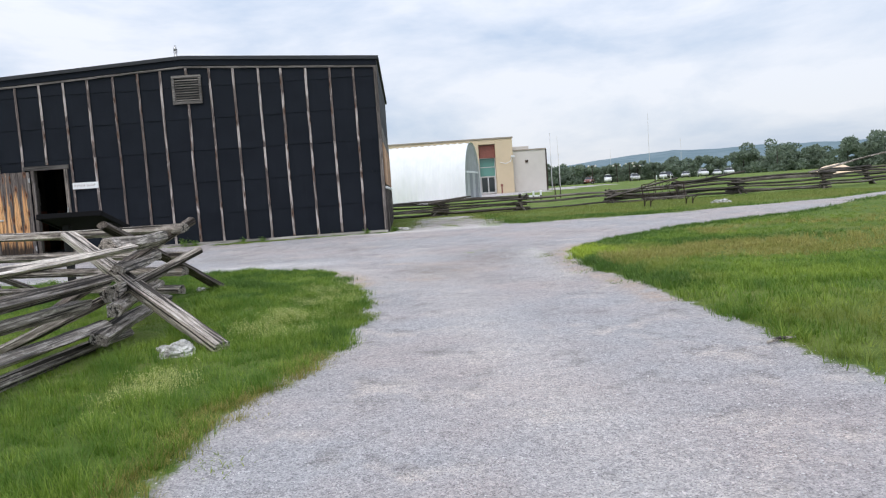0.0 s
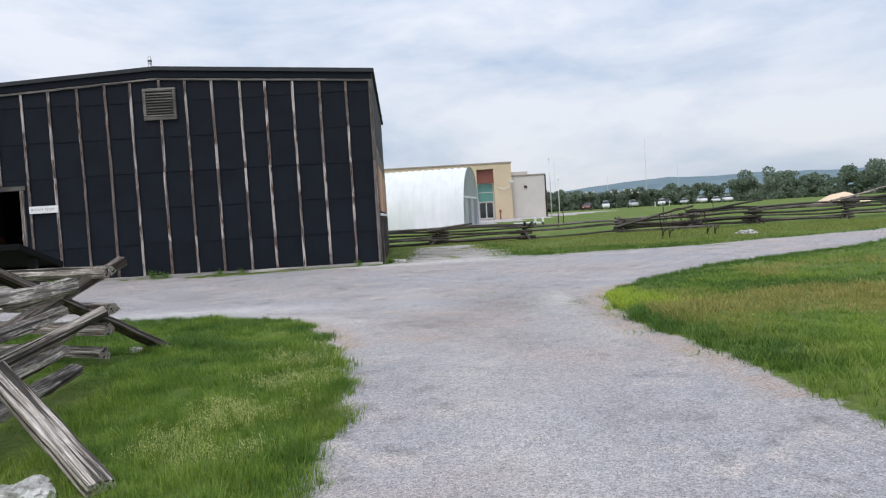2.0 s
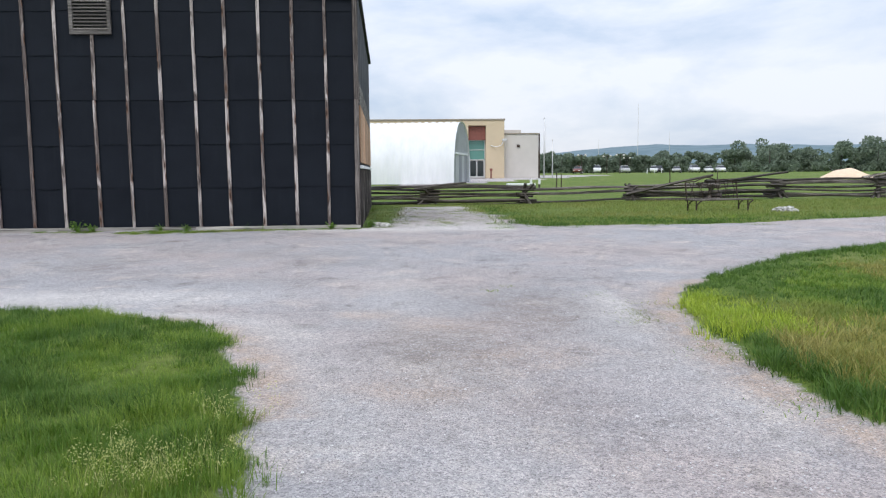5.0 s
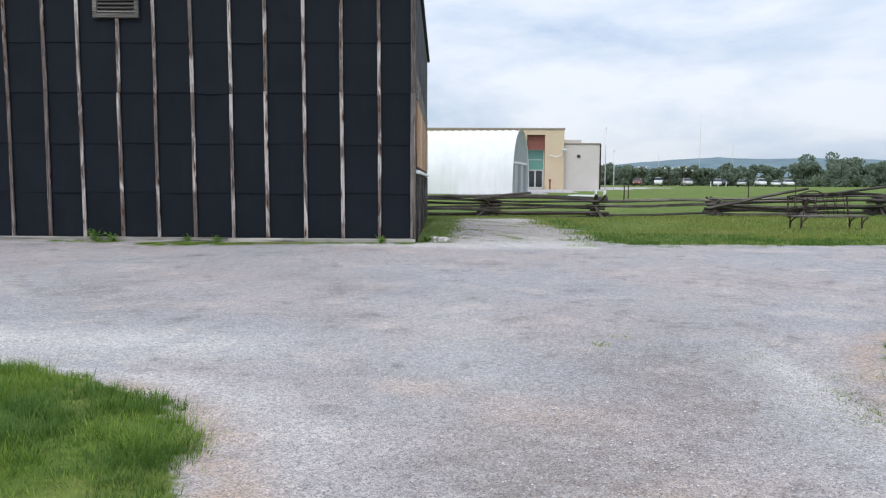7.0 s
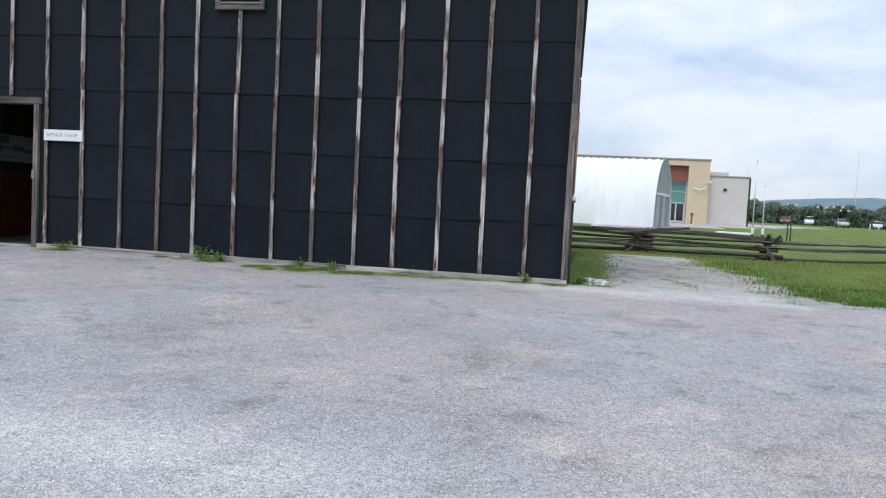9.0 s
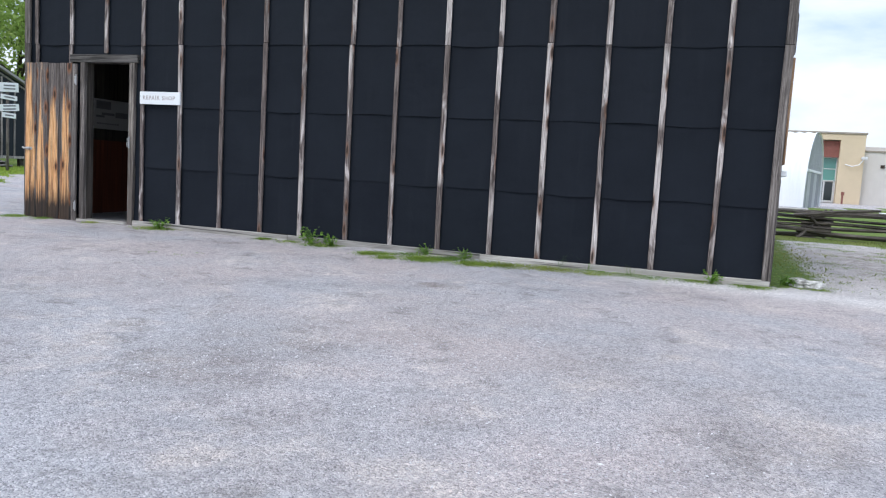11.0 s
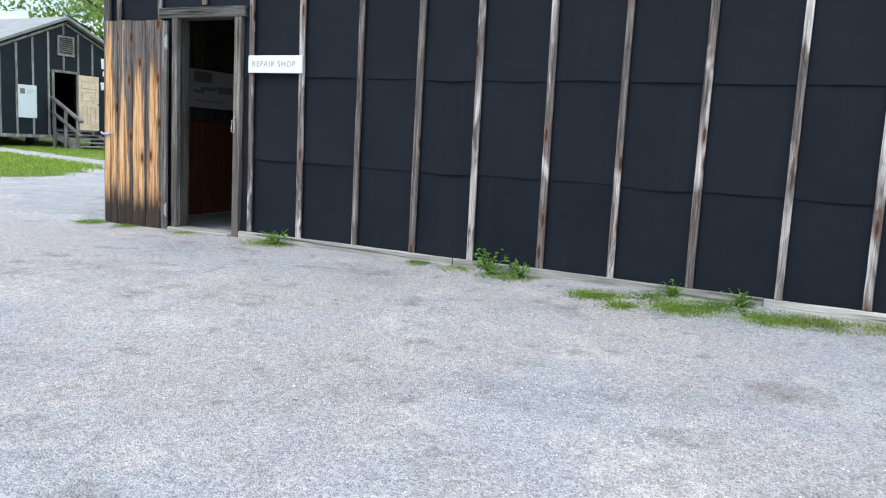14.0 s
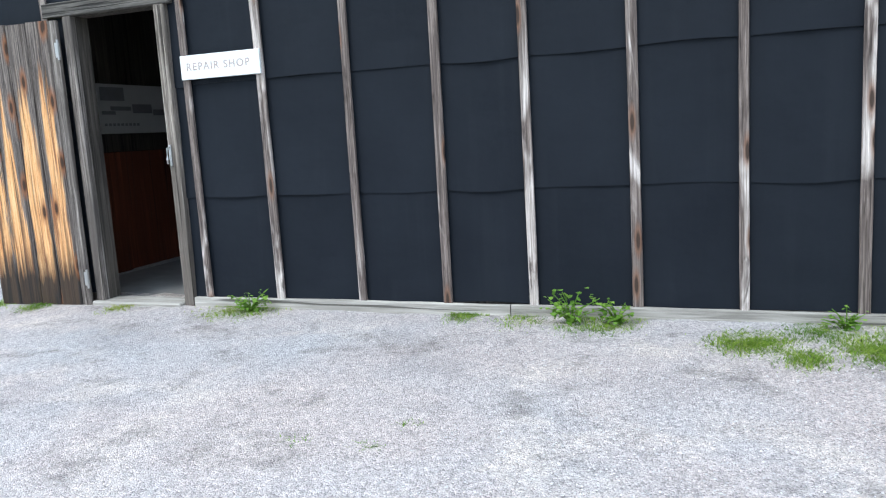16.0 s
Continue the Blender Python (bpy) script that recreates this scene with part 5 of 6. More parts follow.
# ---- visitor building ----
M_TAN = make_plain("tan_stucco", (0.64, 0.52, 0.36), 0.85, amount=0.05, scale=0.6)
M_STUCCO = make_plain("pale_grey_stucco", (0.62, 0.585, 0.545), 0.85, amount=0.05, scale=0.6)
M_REDPANEL = make_plain("brick_red_cladding", (0.24, 0.085, 0.065), 0.7, amount=0.2, scale=5)
M_TEAL = Mat("teal_tinted_glass", 0.08).color((0.12, 0.32, 0.28)).m
M_GLASS = Mat("dark_door_glass", 0.06).color((0.03, 0.04, 0.045)).m
M_ALU = make_plain("pale_aluminium", (0.7, 0.7, 0.7), 0.4, 0.3, 0.05)
M_CAP = make_plain("roof_coping", (0.33, 0.29, 0.24), 0.6)
centre = thing("visitor_building", "flat-roofed tan and grey stucco building with glazed entrance", "building")
for nm, x0, x1, y0, y1, z1, mat in (("tan_block", 7.25, 9.4, 95.0, 112.0, 7.1, M_TAN), ("tan_block", -32.0, 5.2, 95.0, 112.0, 7.1, M_TAN), ("lintel", 5.2, 7.25, 95.0, 112.0, 7.1, M_TAN), ("grey_wing", 9.402, 13.55, 96.0, 112.0, 5.5, M_STUCCO)):
    bm = bmesh.new()
    box(bm, x0, x1, y0 if nm != "lintel" else y0 + 0.0, y1, 6.5 if nm == "lintel" else 0.2, z1, bevel=0.02)
    part(nm, bm, mat, centre)
bm = bmesh.new()
box(bm, -32.1, 9.5, 94.9, 112.1, 7.1, 7.28, bevel=0.02)
part("coping", bm, M_CAP, centre)
bm = bmesh.new()
box(bm, 9.5, 13.68, 95.9, 112.1, 5.5, 5.66, bevel=0.02)
part("coping", bm, M_CAP, centre)
bm = bmesh.new()
box(bm, 9.41, 12.0, 100.0, 111.0, 5.67, 6.25, bevel=0.02)
part("roof_plant", bm, M_STUCCO, centre)
bm = bmesh.new()
box(bm, 5.2, 7.25, 96.2, 96.3, 0.3, 6.5)
part("recess_back", bm, M_STUCCO, centre)
bm = bmesh.new()
box(bm, 5.21, 7.24, 95.5, 96.19, 4.85, 6.42)
part("red_panel", bm, M_REDPANEL, centre, "brick-red clad panel")
for z0, z1, mat in ((3.75, 4.8, M_TEAL), (2.6, 3.68, M_TEAL)):
    bm = bmesh.new()
    box(bm, 5.25, 7.2, 96.1, 96.19, z0, z1)
    part("window_pane", bm, mat, centre, "teal tinted glass")
for x0, x1, z0, z1 in ((5.2, 7.25, 4.8, 4.86), (5.2, 7.25, 3.68, 3.75), (5.2, 7.25, 2.5, 2.6), (5.2, 5.3, 0.45, 4.8), (7.15, 7.25, 0.45, 4.8), (6.2, 6.26, 0.45, 2.5)):
    bm = bmesh.new()
    box(bm, x0, x1, 96.02, 96.18, z0, z1)
    part("mullion", bm, M_ALU, centre)
for x0 in (5.45, 6.32):
    bm = bmesh.new()
    box(bm, x0, x0 + 0.72, 96.08, 96.16, 0.5, 2.42)
    d = part("glass_door", bm, M_GLASS, centre, "glazed entrance door")
    for a0, a1, b0, b1 in ((x0 - 0.1, x0, 0.42, 2.5), (x0 + 0.72, x0 + 0.82, 0.42, 2.5), (x0, x0 + 0.72, 0.42, 0.62)):
        bm = bmesh.new()
        box(bm, a0, a1, 96.05, 96.14, b0, b1)
        part("door_stile", bm, M_ALU, d)
bm = bmesh.new()
box(bm, 11.0, 11.35, 95.85, 96.0, 4.0, 4.3, bevel=0.02)
part("wall_lamp", bm, M_RUST, centre)
bm = bmesh.new()
tube(bm, [(7.8, 94.95, 4.2), (8.4, 94.7, 4.0), (9.0, 94.6, 4.2), (9.3, 94.6, 4.7)], [0.05] * 4, 7)
box(bm, 9.1, 9.6, 94.4, 94.8, 4.7, 4.95, bevel=0.03)
part("camera_arm", bm, M_ALU, centre, "white bracket lamp")
bm = bmesh.new()
box(bm, 13.57, 13.72, 95.95, 96.1, 0.3, 5.5)
part("downpipe", bm, M_RUST, centre)

bm = bmesh.new()
tube(bm, [(0, 0, -0.1), (0, 0, 0.75), (0, 0, 0.8)], [0.09, 0.09, 0.05], 8)
box(bm, -0.14, 0.14, -0.14, 0.14, 0.8, 1.15, bevel=0.03)
ob = solid("hydrant", bm, M_REDPANEL, "dull red hydrant beside the glazed entrance", "hydrant")
ob.location = (7.75, 93.9, float(ground_z(7.75, 93.9)))
for k, (x, h) in enumerate(((14.3, 7.0), (15.3, 4.4))):
    p = thing("flagpole", "tall white metal flagpole", "flagpole", "flagpoles", at=(x, 96.5, 0.36))
    bm = bmesh.new()
    tube(bm, [(0, 0, -0.2), (0, 0, h)], [0.07, 0.04], 8)
    part("pole", bm, M_ALU, p, smooth=True)
    bm = bmesh.new()
    bmesh.ops.create_uvsphere(bm, u_segments=8, v_segments=6, radius=0.09, matrix=Matrix.Translation((0, 0, h + 0.06)))
    part("finial", bm, M_ALU, p)

# ---- field stakes, markers, heap ----
for k, (x, y, h) in enumerate(((7.1, 47, 1.0), (7.9, 50, 0.9), (13.0, 46, 1.1), (21, 60, 0.9))):
    bm = bmesh.new()
    tube(bm, [(0, 0, -0.1), (0.02, 0, h * 0.6), (0, 0, h)], [0.035, 0.03, 0.025], 6)
    ob = solid("field_stake", bm, M_RUST, "thin dark stake standing in the field", "stake", "field stakes")
    ob.location = (x, y, float(ground_z(x, y)))
for x in (4.45, 4.8):
    m_ = thing("marker_post", "short white-topped marker post behind the fence", "marker", "marker posts", at=(x * 1.38, 50.0, float(ground_z(x, 50)) - 0.05))
    bm = bmesh.new()
    box(bm, -0.05, 0.05, -0.05, 0.05, -0.1, 0.35, bevel=0.008)
    part("post", bm, M_RAIL_FAR, m_)
    bm = bmesh.new()
    box(bm, -0.065, 0.065, -0.065, 0.065, 0.35, 0.66, bevel=0.02)
    part("cap", bm, M_WHITE, m_)
for k in range(3):
    x, y = 49.0 + 1.6 * k, 172
    bm = bmesh.new()
    tube(bm, [(0, 0, -0.1), (0, 0, 1.0), (0, 0, 1.1)], [0.09, 0.09, 0.04], 8)
    ob = solid("bollard", bm, M_WHITE, "white bollard beside the car park", "bollard", "car park bollards")
    ob.location = (x, y, float(ground_z(x, y)))
bm = bmesh.new()
bmesh.ops.create_grid(bm, x_segments=28, y_segments=20, size=1.0)
for v in bm.verts:
    r = math.hypot(v.co.x, v.co.y)
    v.co.z = max(0.0, 1 - r ** 1.6) * (0.9 + 0.12 * noise.noise(v.co * 3)) if r < 1 else 0.0
    v.co = Vector((v.co.x * 2.6, v.co.y * 2.0, v.co.z * 1.1 - 0.03))
sand = solid("sand_heap", bm, make_plain("pale_orange_sand", (0.82, 0.63, 0.45), 0.95, amount=0.12, scale=4, bump=0.4), "low heap of pale orange sand on the field", "heap", smooth=True)
sand.location = (38.9, 75, float(ground_z(38.9, 75)))

bm = bmesh.new()
box(bm, -1.0, 1.0, -0.6, 0.6, -0.05, 0.12, bevel=0.02)
slab = solid("concrete_slab", bm, M_WHITE, "white flat slab lying before the pavement", "slab")
slab.location = (7.0, 61.3, float(ground_z(7, 61.3)))

# ---- parked cars ----
M_TYRE = make_plain("black_tyre_rubber", (0.02, 0.02, 0.02), 0.8)
M_WINDOW = Mat("dark_car_glass", 0.08).color((0.02, 0.025, 0.03)).m
CAR_PAINTS = {}


def car_paint(name, c):
    if name not in CAR_PAINTS:
        m_ = Mat(name + "_car_paint", 0.25)
        m_.b.inputs["Coat Weight"].default_value = 0.6
        CAR_PAINTS[name] = m_.color(c).m
    return CAR_PAINTS[name]


def car(x, y, yaw, paint, colour, label, tall=1.0):
    c = thing("parked_car", label, "car", "cars in the car park", at=(x, y, float(ground_z(x, y))))
    c.rotation_euler = (0, 0, radians(yaw))
    prof = [(-2.2, 0.35), (-2.25, 0.75), (-2.05, 0.95 * tall), (-1.0, 1.02 * tall), (1.75, 1.04 * tall), (2.15, 0.85), (2.2, 0.4)]
    bm = bmesh.new()
    sides = [[bm.verts.new((px, s * (0.86 if i in (1, 2, 3, 4, 5) else 0.8), pz)) for i, (px, pz) in enumerate(prof)] for s in (-1, 1)]
    n = len(prof)
    bm.faces.new(sides[0])
    bm.faces.new(sides[1][::-1])
    for i in range(n):
        j = (i + 1) % n
        bm.faces.new((sides[0][i], sides[1][i], sides[1][j], sides[0][j]))
    bmesh.ops.recalc_face_normals(bm, faces=bm.faces)
    bmesh.ops.bevel(bm, geom=list(bm.edges), offset=0.06, segments=2, affect="EDGES")
    part("body", bm, car_paint(paint, colour), c, smooth=True)
    bm = bmesh.new()
    cab = [(-1.15, 1.0 * tall), (-0.45, 1.45 * tall), (1.0, 1.5 * tall), (1.85, 1.02 * tall)]
    sides = [[bm.verts.new((px, s * (0.8 if i in (0, 3) else 0.64), pz)) for i, (px, pz) in enumerate(cab)] for s in (-1, 1)]
    bm.faces.new(sides[0])
    bm.faces.new(sides[1][::-1])
    for i in range(4):
        j = (i + 1) % 4
        bm.faces.new((sides[0][i], sides[1][i], sides[1][j], sides[0][j]))
    bmesh.ops.recalc_face_normals(bm, faces=bm.faces)
    part("cabin_glass", bm, M_WINDOW, c)
    bm = bmesh.new()
    box(bm, -0.42, 0.98, -0.63, 0.63, 1.45 * tall, 1.53 * tall, bevel=0.03)
    part("roof", bm, car_paint(paint, colour), c)
    for wx in (-1.35, 1.4):
        for s in (-1, 1):
            bm = bmesh.new()
            tube(bm, [(wx, s * 0.72, 0.33), (wx, s * 0.88, 0.33)], [0.33, 0.33], 16)
            w = part("wheel", bm, M_TYRE, c)
            bm = bmesh.new()
            tube(bm, [(wx, s * 0.88, 0.33), (wx, s * 0.9, 0.33)], [0.2, 0.18], 12)
            part("rim", bm, M_ALU, w)
    for s in (-1, 1):
        bm = bmesh.new()
        box(bm, -2.27, -2.2, s * 0.6 - 0.15, s * 0.6 + 0.15, 0.66, 0.8, bevel=0.02)
        part("headlight", bm, M_WHITE, c)


for x, y, yaw, paint, colour, label, tall in (
    (35.4, 180, 70, "dull_red", (0.22, 0.07, 0.06), "dull red pickup parked beside other cars", 1.15),
    (39.6, 179, 78, "white", (0.8, 0.8, 0.8), "white van-like car parked beside trees", 1.3),
    (46.4, 181, 88, "silver", (0.5, 0.5, 0.5), "silver car parked end-on", 1.2),
    (52.9, 180, 72, "white", (0.8, 0.8, 0.8), "white car parked aslant", 1.1),
    (54.6, 182, 80, "black", (0.03, 0.03, 0.035), "black car parked beside a white one", 1.15),
    (58.2, 180, 66, "silver", (0.5, 0.5, 0.5), "silver saloon parked beside trees", 1.0),
    (62.6, 181, 84, "white", (0.8, 0.8, 0.8), "white car parked in a row", 1.2),
    (64.8, 178, 75, "white", (0.8, 0.8, 0.8), "low white car parked in a row", 0.95),
    (68.3, 180, 80, "white", (0.8, 0.8, 0.8), "white car at the end of the row", 1.1),
):
    car(x, y, yaw, paint, colour, label, tall)


def lamp_post(x, y, h):
    p = thing("street_lamp", "dark street lamp with two heads in the car park", "lamp", "car park lamps", at=(x, y, float(ground_z(x, y))))
    bm = bmesh.new()
    tube(bm, [(0, 0, -0.2), (0, 0, h)], [0.1, 0.07], 8)
    part("pole", bm, M_RUST, p)
    for s in (-1, 1):
        bm = bmesh.new()
        tube(bm, [(0, 0, h - 0.3), (s * 0.5, 0, h), (s * 0.75, 0, h - 0.05)], [0.05] * 3, 6)
        a = part("arm", bm, M_RUST, p)
        bm = bmesh.new()
        bmesh.ops.create_uvsphere(bm, u_segments=10, v_segments=8, radius=0.24, matrix=Matrix.Translation((s * 0.78, 0, h - 0.2)))
        part("globe", bm, M_STUCCO, a)


for x, y, h in ((34.6, 172, 4.2), (40.6, 174, 4.0), (43.0, 172, 4.2), (52, 200, 4.0)):
    lamp_post(x, y, h)
for k, (x, y, h, r) in enumerate(((83, 300, 26, 0.09), (67.8, 300, 12.5, 0.09), (47.3, 300, 19.5, 0.07), (105, 330, 17, 0.09))):
    p = thing("mast", "thin grey radio mast above the trees", "mast", "masts", at=(x, y, 0.4))
    bm = bmesh.new()
    tube(bm, [(0, 0, -0.5), (0, 0, h)], [r, r * 0.4], 6)
    part("pole", bm, M_STUCCO, p)


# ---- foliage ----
# far leaves: distance haze is mixed into these paler, greyer greens
M_LEAF_HAZED = make_leaf("hazed_tree_leaves", (0.165, 0.215, 0.155), (0.195, 0.25, 0.178), (0.23, 0.285, 0.2))
M_LEAF = make_leaf("fresh_spring_leaves", (0.12, 0.19, 0.035), (0.24, 0.36, 0.08), (0.42, 0.52, 0.16))
M_BARK = make_wood("grey_brown_bark", (0.04, 0.035, 0.03), (0.1, 0.085, 0.07), (0.17, 0.15, 0.13), 2, 0.5)
M_GRASS = make_grass("lush_lawn_blades")
M_GRASS_DRY = make_grass("part_dry_lawn_blades", (0.33, 0.33, 0.085))
M_GRASS_DARK = make_grass("dark_lush_blades", None, (0.045, 0.1, 0.018), (0.11, 0.21, 0.036), (0.22, 0.34, 0.07), (0.075, 0.165, 0.028), (0.14, 0.26, 0.045))
M_GRASS_OLIVE = make_grass("olive_lawn_blades", (0.29, 0.29, 0.085), (0.15, 0.195, 0.045), (0.26, 0.325, 0.085), (0.38, 0.43, 0.135), (0.2, 0.265, 0.062), (0.35, 0.395, 0.11))
M_GRASS_LIME = make_grass("young_lime_blades", None, (0.2, 0.29, 0.03), (0.42, 0.54, 0.055), (0.6, 0.66, 0.12), (0.32, 0.44, 0.05), (0.55, 0.64, 0.07))
M_GRASS_BROWN = make_grass("dry_straw_blades", None, (0.2, 0.18, 0.05), (0.38, 0.345, 0.1), (0.55, 0.49, 0.18), (0.28, 0.29, 0.065), (0.45, 0.4, 0.13))
M_GRASS_YARD = make_grass("yard_lawn_blades", None, (0.18, 0.27, 0.035), (0.34, 0.46, 0.07), (0.5, 0.57, 0.12), (0.22, 0.35, 0.05), (0.5, 0.58, 0.1))
M_GRASS_PALE = make_leaf("seeding_grass_heads", (0.4, 0.44, 0.14), (0.58, 0.6, 0.23), (0.74, 0.72, 0.36))
M_WEED = make_leaf("broad_weed_leaves", (0.09, 0.19, 0.03), (0.18, 0.34, 0.05), (0.32, 0.5, 0.09))


def from_arrays(name, co, faces_tri, mat, smooth=False):
    """A mesh from numpy triangles."""
    me = bpy.data.meshes.new(name)
    nv, nt = len(co), len(faces_tri)
    me.vertices.add(nv)
    me.vertices.foreach_set("co", np.asarray(co, np.float32).ravel())
    me.loops.add(nt * 3)
    me.loops.foreach_set("vertex_index", np.asarray(faces_tri, np.int32).ravel())
    me.polygons.add(nt)
    me.polygons.foreach_set("loop_start", np.arange(0, nt * 3, 3, dtype=np.int32))
    me.update()
    me.validate()
    me.materials.append(mat)
    return me


def leaf_cloud(rg, centres, radii, count, size):
    """Small two-triangle leaves scattered through blobs, denser at their skin."""
    which = rg.choice(len(centres), count, p=radii ** 2 / np.sum(radii ** 2))
    d = rg.normal(size=(count, 3))
    d /= np.linalg.norm(d, axis=1)[:, None]
    rad = radii[which] * rg.uniform(0.45, 1.05, count) ** 0.6
    c = centres[which] + d * rad[:, None] * np.array([1, 1, 0.8])
    u = rg.normal(size=(count, 3))
    u /= np.linalg.norm(u, axis=1)[:, None]
    w = np.cross(u, rg.normal(size=(count, 3)))
    w /= np.linalg.norm(w, axis=1)[:, None]
    s = size * rg.uniform(0.6, 1.4, count)[:, None]
    co = np.stack([c - u * s, c - w * s * 0.5, c + u * s, c + w * s * 0.5], 1).reshape(-1, 3)
    i = np.arange(count)[:, None] * 4
    tri = np.concatenate([i + np.array([0, 1, 2]), i + np.array([0, 2, 3])], 1).reshape(-1, 3)
    return co, tri


def far_woods():
    rg = np.random.default_rng(21)
    cos, tris, base = [], [], 0
    tb = bmesh.new()
    for row, dist in ((0, 212), (1, 232), (2, 255)):
        b = 3.0
        while b < 58:
            h = np.interp(b, (3, 9, 14, 20, 22.5, 24, 25.5, 28.5, 31, 34, 58), (6.3, 6.8, 7.2, 7.0, 7.6, 11.0, 7.4, 8.2, 11.0, 12.5, 13)) * rg.uniform(0.68, 0.97) + row * 0.35
            r = dist * rg.uniform(0.97, 1.03)
            x, y = r * math.sin(radians(b)), r * math.cos(radians(b))
            if row == 0 and b < 21:
                y += 12
            n = int(rg.integers(6, 10))
            cc = np.stack([x + rg.normal(0, h * 0.34, n), y + rg.normal(0, h * 0.2, n), 0.4 + h * rg.uniform(0.05, 0.8, n)], 1)
            rr = h * rg.uniform(0.16, 0.26, n)
            low = np.stack([x + rg.normal(0, h * 0.5, 5), y - 1.5 + rg.normal(0, h * 0.15, 5), 0.4 + h * rg.uniform(0.04, 0.24, 5)], 1)
            cc, rr = np.concatenate([cc, low]), np.concatenate([rr, h * rg.uniform(0.14, 0.2, 5)])
            co, tri = leaf_cloud(rg, cc, rr, 1350, 0.44)
            cos.append(co)
            tris.append(tri + base)
            base += len(co)
            tube(tb, [(x, y, 0.2), (x, y, 0.4 + h * 0.6)], [0.2, 0.08], 5)
            b += rg.uniform(0.8, 1.6)
    me = from_arrays("far_woods", np.concatenate(cos), np.concatenate(tris), M_LEAF_HAZED)
    tagged(new("far_woods", me), "green line of deciduous trees beyond the field, paled by painted haze", "woods", kind="stuff")
    solid("far_trunks", tb, M_BARK, "trunks standing within the distant tree line", "woods", kind="stuff")


far_woods()


def tree(x, y, h, crown, seed, n_leaf, leaf_size, label):
    rg = np.random.default_rng(seed)
    t = thing("tree", label, "tree", at=(x, y, float(ground_z(x, y))))
    bm = bmesh.new()
    pts = [(0, 0, -0.2), (0.1, 0.05, h * 0.2), (-0.05, 0.1, h * 0.42), (0.1, 0, h * 0.7)]
    tube(bm, pts, [0.32, 0.26, 0.2, 0.06], 9)
    cs, rs = [], []
    for k in range(15):
        a = k * 2.4 + rg.uniform(-0.4, 0.4)
        z0 = h * rg.uniform(0.28, 0.62)
        reach = crown * rg.uniform(0.55, 1.0)
        z1 = z0 + h * rg.uniform(0.1, 0.36)
        mid = (reach * 0.5 * math.cos(a), reach * 0.5 * math.sin(a), (z0 + z1) / 2 + 0.2)
        tip = (reach * math.cos(a), reach * math.sin(a), z1)
        tube(bm, [(0, 0, z0), mid, tip], [0.11, 0.07, 0.02], 6)
        for q, f in ((mid, 0.6), (tip, 1.0)):
            for _ in range(3):
                cs.append(np.array(q) + rg.normal(0, crown * 0.16, 3))
                rs.append(crown * rg.uniform(0.14, 0.26) * f)
    for _ in range(10):
        cs.append(np.array([rg.normal(0, crown * 0.3), rg.normal(0, crown * 0.3), h * rg.uniform(0.7, 1.0)]))
        rs.append(crown * rg.uniform(0.16, 0.28))
    part("trunk", bm, M_BARK, t)
    co, tri = leaf_cloud(rg, np.array(cs), np.array(rs), n_leaf, leaf_size)
    ob = new("crown", from_arrays("crown", co, tri, M_LEAF))
    ob.parent = t


tree(-42.0, 45.5, 10.5, 6.5, 5, 11000, 0.14, "leafy spring tree with a loose open crown behind the hut")
tree(-37.0, 47.0, 11.5, 5.5, 7, 16000, 0.13, "leafy spring tree with a fuller crown beyond the hut")


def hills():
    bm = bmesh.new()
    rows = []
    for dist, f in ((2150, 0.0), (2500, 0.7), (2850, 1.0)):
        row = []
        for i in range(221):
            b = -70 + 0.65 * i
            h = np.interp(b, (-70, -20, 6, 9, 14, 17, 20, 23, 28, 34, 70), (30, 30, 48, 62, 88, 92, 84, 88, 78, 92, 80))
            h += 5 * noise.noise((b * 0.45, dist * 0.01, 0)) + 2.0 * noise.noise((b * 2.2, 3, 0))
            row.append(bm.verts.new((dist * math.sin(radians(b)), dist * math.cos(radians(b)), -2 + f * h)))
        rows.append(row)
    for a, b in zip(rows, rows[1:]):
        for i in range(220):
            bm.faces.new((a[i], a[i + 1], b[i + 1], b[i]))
    # the blue of the air before the hills is put into their colour
    mt = Mat("haze_blue_wooded_hills", 1.0, spec=0.0)
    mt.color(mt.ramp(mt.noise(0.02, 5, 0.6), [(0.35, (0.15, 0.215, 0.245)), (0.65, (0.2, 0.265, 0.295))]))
    solid("backdrop", bm, mt.m, "low wooded hills on the horizon, blue with painted haze", "hills", kind="structure", smooth=True)


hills()


